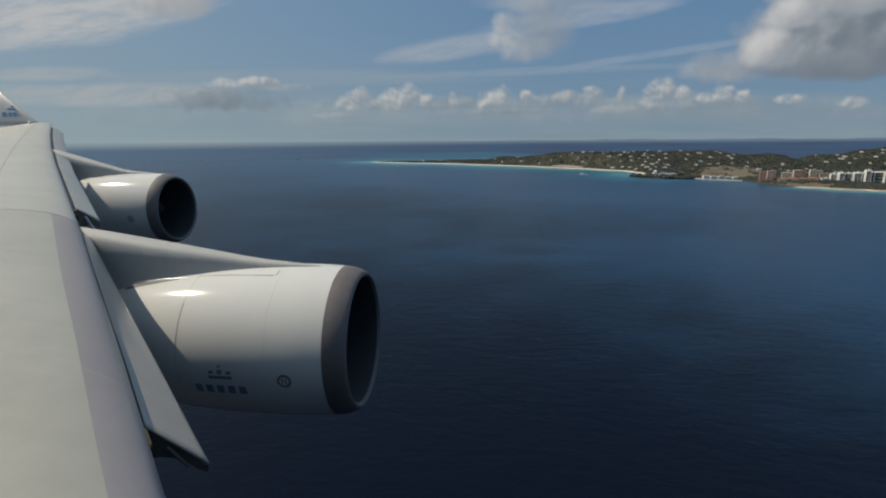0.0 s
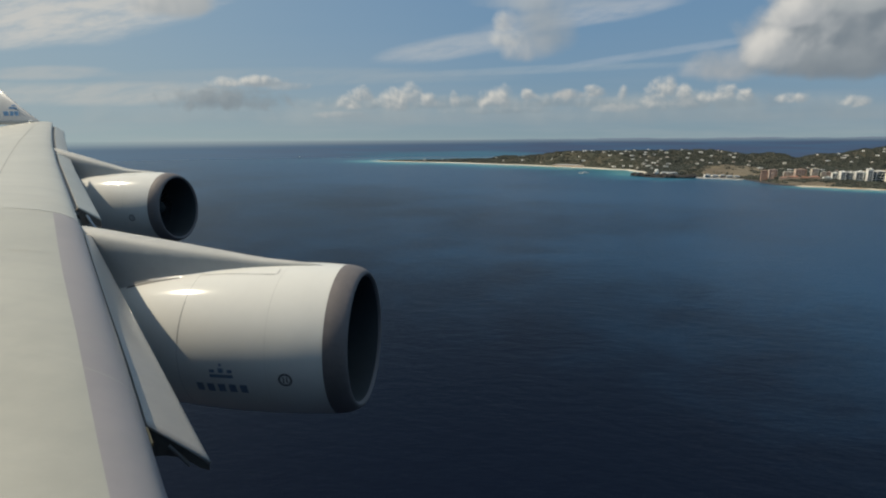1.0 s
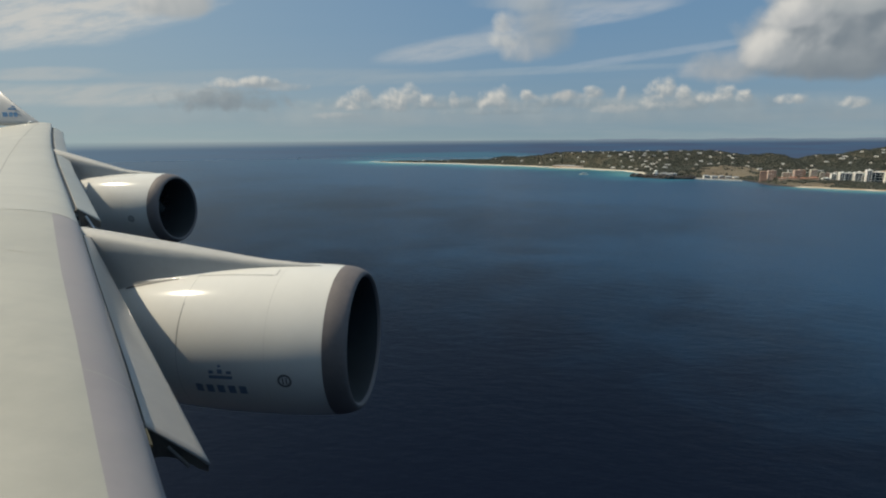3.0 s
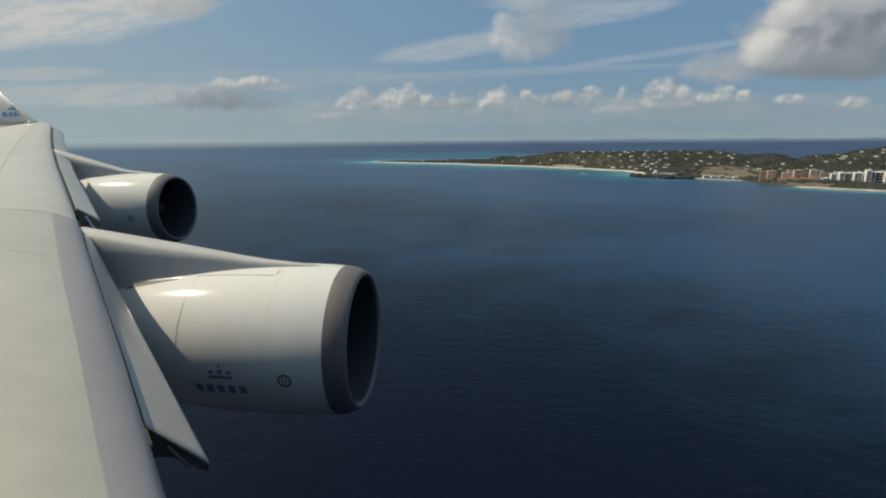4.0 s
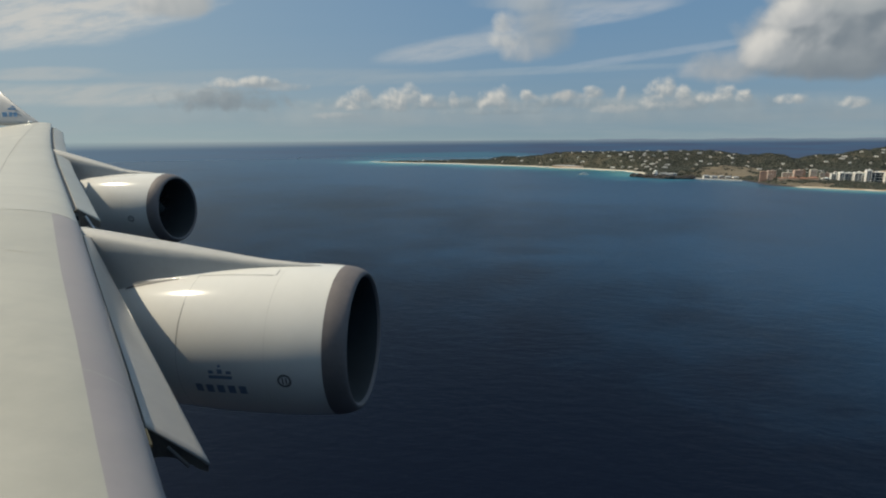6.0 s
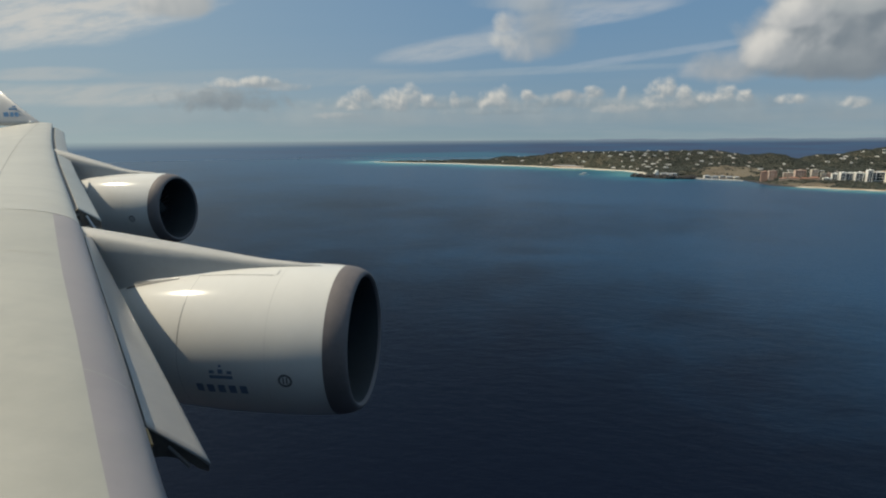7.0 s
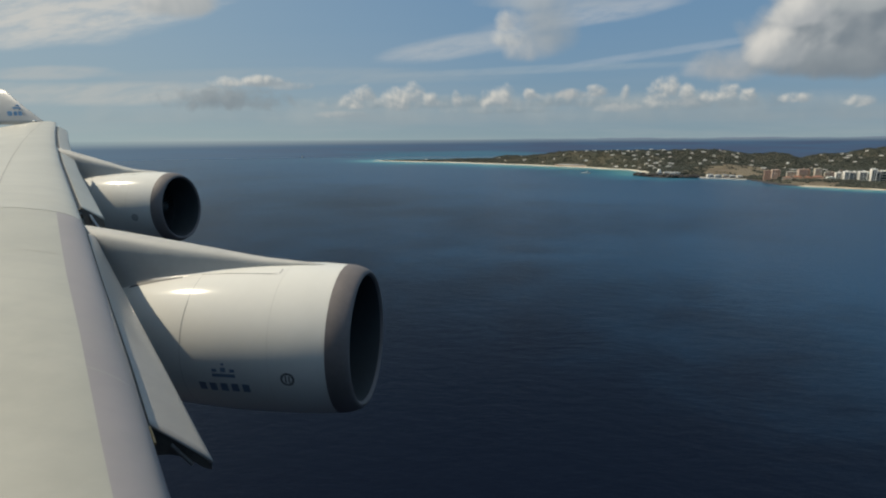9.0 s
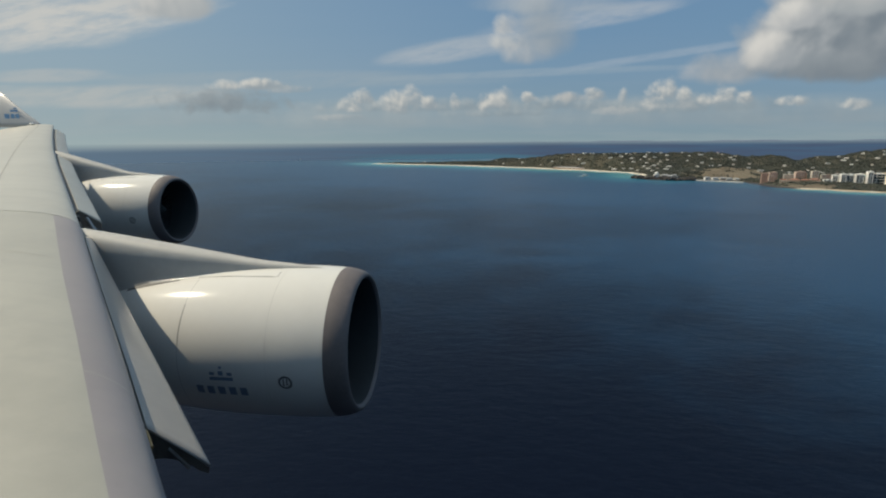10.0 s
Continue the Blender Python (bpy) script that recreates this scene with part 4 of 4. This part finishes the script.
def build_hotels():
    def b(x, y, w, d, z0, z1, storeys, wall, label, turn=0.0, bay=9.0, group="beach hotels", roof=None):
        """The fronts of the group on the point look out to sea."""
        if x < 1300:
            turn -= 18
        elif x < 1500:
            x, y, w, turn = 1304 + (x - 1304) * 0.78, y - (x - 1304) * 0.30, w * 0.92, turn - 22
        return apartment_block(x, y, w, d, z0, z1, storeys, wall, label, turn, bay, group, roof)

    b(1106, 1958, 20, 16, 8, 45, 7, STUCCO, "terracotta hotel block with balconies above the shore", -4, 7.0)
    b(1150, 1985, 25, 18, 10, 47, 8, SALMON, "salmon hotel block with balconies behind a terracotta one", 3, 8.0)
    b(1128, 1950, 14, 14, 8, 36, 6, SALMON, "small salmon hotel block beside a terracotta one", -6, 6.0)
    b(1187, 1950, 30, 20, 10, 42, 7, CREAM, "cream hotel block with a flat parapet roof", -6, 9.0)
    b(1233, 1965, 25, 22, 14, 50, 10, SALMON, "tall salmon hotel block on the shore", 2, 8.0)
    b(1262, 1985, 14, 14, 14, 47, 8, STUCCO, "narrow terracotta hotel block behind the white ones", 0, 7.0)
    b(1288, 1965, 19, 20, 14, 52, 10, CREAM, "slim cream hotel tower among terracotta blocks", 0, 7.0)
    b(1310, 1950, 13, 14, 12, 41, 7, CREAM, "small cream hotel block between white ones", 4, 6.0)
    b(1335, 1960, 14, 14, 12, 40, 7, SALMON, "small salmon hotel block with stacked balconies", -3, 7.0)
    for x, y, w, d, z, m in ((1147, 1906, 26, 14, 24, CREAM), (1180, 1900, 30, 16, 26, SALMON), (1214, 1896, 24, 14, 25, STUCCO), (1244, 1892, 32, 16, 27, SALMON)):
        b(x, y, w, d, 5, z, 3, m, "low terraced hotel row with a red tiled roof", -12, 7.0, "beach hotels", TILE)
    b(1279, 1880, 22, 14, 6, 27, 4, LIMEWASH, "low white hotel annexe in front of the towers", 3, 7.0)
    # the long white hotel: stepped wings between sunlit end walls
    b(1308, 1886, 16, 20, 7, 43, 8, LIMEWASH, "white hotel end wing stepping down to the shore", 0, 8.0)
    b(1325, 1872, 14, 26, 7, 48, 9, LIMEWASH, "white hotel wing with a broad sunlit end wall", 2, 14.0)
    b(1350, 1874, 24, 16, 7, 47, 9, LIMEWASH, "white hotel wing with dark recessed balconies", 0, 12.0)
    b(1376, 1866, 22, 26, 7, 49, 9, LIMEWASH, "white hotel wing with stacked balconies beside the tower", 0, 11.0)
    b(1397, 1848, 14, 26, 8, 59, 11, LIMEWASH, "tall white stair tower of the hotel", 0, 14.0)
    b(1432, 1866, 52, 14, 8, 51, 4, LIMEWASH, "white hotel wing with large dark glass openings", 0, 26.0)
    b(1466, 1855, 18, 28, 8, 51, 9, LIMEWASH, "white hotel end block with a broad sunlit wall", 0, 9.0)
    # further along the shore
    b(1640, 1760, 26, 24, 4, 14, 3, LIMEWASH, "small white beach building with a parapet", -12, 8.0)
    for i in range(9):
        x = 1585 + 24 * i
        b(x, 1650 - 3 * i, 20, 15, 3, 12 + (i % 3), 3, LIMEWASH, "small white beach cottage block with hipped roof", (i % 3) * 4 - 4, 7.0, "white beach cottages", SLATE)
    b(1850, 1690, 44, 26, 4, 38, 10, LIMEWASH, "white beach hotel tower with stacked balconies", -2, 8.0)
    b(1915, 1690, 60, 24, 4, 32, 9, LIMEWASH, "white beach hotel wing with stacked balconies", -12, 9.0)
    b(1985, 1690, 44, 24, 4, 34, 9, LIMEWASH, "white beach hotel end wing with stacked balconies", -20, 9.0)
    for i in range(5):
        b(1830 + 46 * i, 1630 - 6 * i, 40, 15, 3, 13, 3, LIMEWASH, "low white beach row with balconies", 0, 6.0, "white beach cottages")


def build_headland():
    """The dark rock with the white house on it, and the low rows by the quay."""
    e = new("villa")
    tagged(e, "large white villa with a domed hall on a dark rock", "house")
    e.matrix_basis = Matrix.Translation(on_land(832, 2200)) @ Matrix.Rotation(radians(-8), 4, "Z")
    for x, y, w, d, h in ((-36, -6, 22, 16, 9), (0, 0, 34, 16, 8), (34, 4, 28, 14, 7), (16, -16, 20, 10, 5)):
        part("wall", block(w, d, h + 8, (x, y, -8)), LIMEWASH, e, pivot=0)
        r = hip_roof(w, d, h, 2.6)
        bmesh.ops.translate(r, verts=r.verts, vec=(x, y, 0))
        part("roof", r, SLATE, e, pivot=0)
        for i in range(3):
            part("window", block(w * 0.18, 0.3, h * 0.5, (x - w * 0.3 + w * 0.3 * i, y - d / 2 - 0.08, h * 0.2)), GLASS, e, pivot=0)
    drum = bmesh.new()
    bmesh.ops.create_cone(drum, cap_ends=True, segments=24, radius1=7, radius2=7, depth=8, matrix=Matrix.Translation((-36, -4, 12)))
    part("drum", drum, LIMEWASH, e, pivot=0)
    dome = bmesh.new()
    bmesh.ops.create_uvsphere(dome, u_segments=24, v_segments=12, radius=7.2, matrix=Matrix.Translation((-36, -4, 16)) @ Matrix.Diagonal((1, 1, 0.75, 1)))
    part("dome", dome, LIMEWASH, e, "white dome", smooth=True, pivot=0)
    TAKEN.append((832, 2200, 48))
    random.seed(5)
    for i in range(70):
        t = i / 69
        x, y = 722 + 205 * t + random.uniform(-6, 6), 2262 - 122 * min(1.0, t * 1.8) + random.uniform(-10, 10)
        r = random.uniform(7, 17)
        bm = bmesh.new()
        bmesh.ops.create_icosphere(bm, subdivisions=2, radius=1.0)
        for v in bm.verts:
            v.co *= 1 + 0.35 * noise.noise(v.co * 1.7 + Vector((i * 3.1, 0, 0)))
        bmesh.ops.scale(bm, verts=bm.verts, vec=(r, r * 0.8, r * random.uniform(0.45, 0.8)))
        ob = part("rock", bm, ROCK, None)
        ob.matrix_basis = Matrix.Translation((x + LAND_X, y, max(0.6, on_land(x, y).z) + 0.2 * r))
        tagged(ob, "dark weathered reef rock at the waterline", "rock", "rocks of the headland")
    quay = part("quay", block(172, 9, 7.0, (0, 0, -3.0), 0.3), CONCRETE, None)
    quay.matrix_basis = Matrix.Translation((996 + LAND_X, 2072, 0)) @ Matrix.Rotation(radians(-38.6), 4, "Z")
    tagged(quay, "pale concrete sea wall along the shore", "sea wall")
    for x, w, h, m in ((972, 20, 13, LIMEWASH), (1000, 22, 11, LIMEWASH), (1026, 20, 12, CREAM), (1050, 22, 10, LIMEWASH), (1076, 18, 9, LIMEWASH)):
        apartment_block(x, 2124 - (x - 972) * 0.25, w, 14, 6, 6 + h, 3, m, "low white waterfront house with balconies", -3, 6.0, "white waterfront houses", SLATE)
    # long pale pavilion behind the beach
    apartment_block(560, 2985, 190, 16, 8, 17, 2, CREAM, "long low pale resort building behind the beach", -38, 12.0, "beach hotels", SLATE)


def build_villas():
    random.seed(11)
    kinds = [villa(16, 9, 3.4, LIMEWASH, LIMEWASH, "white villa with a white hipped roof on the hillside"),
             villa(20, 10, 3.4, LIMEWASH, SHELL, "white villa with a pale grey hipped roof on the hillside"),
             villa(12, 8, 3.2, CREAM, LIMEWASH, "small cream villa with a pale roof on the hillside"),
             villa(15, 9, 3.4, LIMEWASH, TILE, "white villa with a red tiled roof on the hillside")]
    spots = []
    regions = (((120, 560), (3180, 3620), 12), ((430, 1000), (2780, 3150), 34), ((850, 1420), (2600, 2960), 28), ((1500, 1700), (2300, 2560), 6),
               ((1850, 2350), (2700, 2900), 22), ((-300, 100), (3700, 3860), 3), ((600, 1000), (2560, 2800), 16), ((1250, 1520), (2250, 2500), 7))
    for (x0, x1), (y0, y1), n in regions:
        tries = 0
        while n and tries < 4000:
            tries += 1
            x, y = random.uniform(x0, x1), random.uniform(y0, y1)
            z = float(land_height(np.array([x]), np.array([y]))[0])
            if z < 9 or any((x - a) ** 2 + (y - b) ** 2 < 40 ** 2 for a, b in spots):
                continue
            spots.append((x, y))
            n -= 1
    for i, (x, y) in enumerate(spots):
        p = on_land(x, y) + Vector((0, 0, 0.6))
        size = random.choice((0.6, 0.75, 0.85, 0.95, 1.15))
        m = Matrix.Translation(p) @ Matrix.Rotation(random.uniform(-0.9, 0.6), 4, "Z") @ Matrix.Diagonal((size, size, 0.9, 1))
        k = random.choices((0, 1, 2, 3), (5, 4, 3, 1))[0]
        if i < 4:
            kinds[i].matrix_basis = m
        else:
            copy_thing(kinds[k], m)
        TAKEN.append((x, y - 6, 13))
    TAKEN.append((-372, 3800, 30))
    copy_thing(kinds[0], Matrix.Translation(on_land(-372, 3812) + Vector((0, 0, 2.5))) @ Matrix.Rotation(-0.7, 4, "Z"))


def build_woods():
    """Dry scrub and low trees over the hills: uncountable clumps, some tall, with gaps."""
    rng = np.random.default_rng(3)
    n = 260000
    x, y = rng.uniform(-880, 2700, n), rng.uniform(1500, 4050, n)
    z = land_height(x, y)
    thick = ripple(x, y, 70.0, 1.0) + 0.9 * ripple(x, y, 23.0, 3.0)
    keep = (z > 3.9) & (thick + rng.normal(0, 0.5, n) > -1.7 + 3.6 * dry_land(x, y))
    # the far side of the ridges is never seen
    keep &= (y - 3000 < -0.80 * (x - 700) + 700) | (x > 1500)
    for a, b, r in TAKEN:
        keep &= (x - a) ** 2 + (y - b) ** 2 > r * r
    x, y, z = x[keep][:75000], y[keep][:75000], z[keep][:75000]
    ball = bmesh.new()
    bmesh.ops.create_icosphere(ball, subdivisions=1, radius=1.0)
    ball.verts.ensure_lookup_table()
    bv = np.array([v.co[:] for v in ball.verts])
    bf = np.array([[v.index for v in f.verts] for f in ball.faces])
    ball.free()
    r = rng.gamma(4.0, 0.38, len(x)) + 1.1
    v = bv[None] * (1 + rng.uniform(-0.28, 0.28, (len(x), len(bv), 1))) * r[:, None, None] * np.array([1.15, 1.15, 0.85])
    v += np.stack([x + LAND_X, y, z + 0.25 * r], 1)[:, None]
    f = bf[None] + (np.arange(len(x)) * len(bv))[:, None, None]
    me = bpy.data.meshes.new("woods")
    me.from_pydata(v.reshape(-1, 3).tolist(), [], f.reshape(-1, 3).tolist())
    me.materials.append(FOLIAGE)
    tagged(new("woodland", me), "dark dry-green scrub and low trees over the hills", "woodland", kind="stuff")


def hull_mesh(length, beam, depth):
    rows = []
    for i in range(13):
        s = i / 12
        half = beam / 2 * (1 - max(0, (s - 0.45) / 0.55) ** 2.2) + 0.03
        keel = depth * (1 - 0.35 * s)
        rows.append([((s - 0.5) * length, half * a, -keel * b + 0.25 * depth * s) for a, b in ((-1, 0), (-0.92, 0.4), (-0.5, 0.85), (0, 1), (0.5, 0.85), (0.92, 0.4), (1, 0))])
    return grid(rows, closed=True, caps=True)


def build_boats():
    y = new("motor_yacht")
    tagged(y, "white motor yacht lying at anchor off the beach", "boat")
    y.matrix_basis = Matrix.Translation((532 + LAND_X, 2400, 2.6)) @ Matrix.Rotation(radians(190), 4, "Z") @ Matrix.Scale(1.4, 4)
    part("hull", hull_mesh(34, 7, 3.6), LIMEWASH, y, smooth=True, pivot=0)
    part("deckhouse", block(17, 5, 2.6, (-2, 0, 0.3), 0.5), LIMEWASH, y, pivot=0)
    part("window_band", block(15, 5.1, 0.9, (-2, 0, 1.3)), GLASS, y, pivot=0)
    part("flybridge", block(9, 4.2, 2.0, (-3, 0, 2.9), 0.4), LIMEWASH, y, pivot=0)
    part("mast", rod((-4, 0, 4.8), (-5, 0, 8.5), 0.25), ALUMINIUM, y, pivot=0)
    s = new("sailing_boat")
    tagged(s, "small white sailing boat far out on open sea", "boat")
    s.matrix_basis = Matrix.Translation((-1650, 4560, 1.6)) @ Matrix.Rotation(radians(30), 4, "Z")
    part("hull", hull_mesh(22, 5, 2.6), LIMEWASH, s, smooth=True, pivot=0)
    part("mast", rod((1, 0, 0), (1, 0, 27), 0.25), ALUMINIUM, s, pivot=0)
    rows = [[(0.6 - w * t, 0.9 * math.sin(math.pi * t) * (w / 9), z) for t in (0, 0.25, 0.5, 0.75, 1)] for z, w in ((2, 9.5), (8, 8), (15, 5.4), (21, 2.8), (26, 0.3))]
    part("mainsail", grid(rows), CANVAS, s, pivot=0)
    rows = [[(1.4 + w * t, 0.8 * math.sin(math.pi * t) * (w / 8), z) for t in (0, 0.5, 1)] for z, w in ((2, 8.5), (9, 6), (16, 3.2), (22, 0.2))]
    part("jib", grid(rows), CANVAS, s, pivot=0)


def build_tracks():
    """A pale dirt road winding up behind the hotels."""
    line = [(1330, 2010), (1345, 2080), (1372, 2130), (1368, 2200), (1400, 2270), (1440, 2330)]
    pts = curve_through(line, 8)
    rows = []
    for i, (x, y) in enumerate(pts):
        q = pts[min(i + 1, len(pts) - 1)]
        p = pts[max(i - 1, 0)]
        d = Vector((q[0] - p[0], q[1] - p[1], 0)).normalized().cross(Vector((0, 0, 1))) * 6
        rows.append([on_land(x + d.x, y + d.y) + Vector((0, 0, 1.0)), on_land(x - d.x, y - d.y) + Vector((0, 0, 1.0))])
        TAKEN.append((x, y, 11))
    tagged(part("road", grid(rows), ROAD, None), "pale dirt track winding uphill behind the hotels", "road", kind="structure")


build_hotels()
build_headland()
build_villas()
build_tracks()
build_woods()
build_boats()
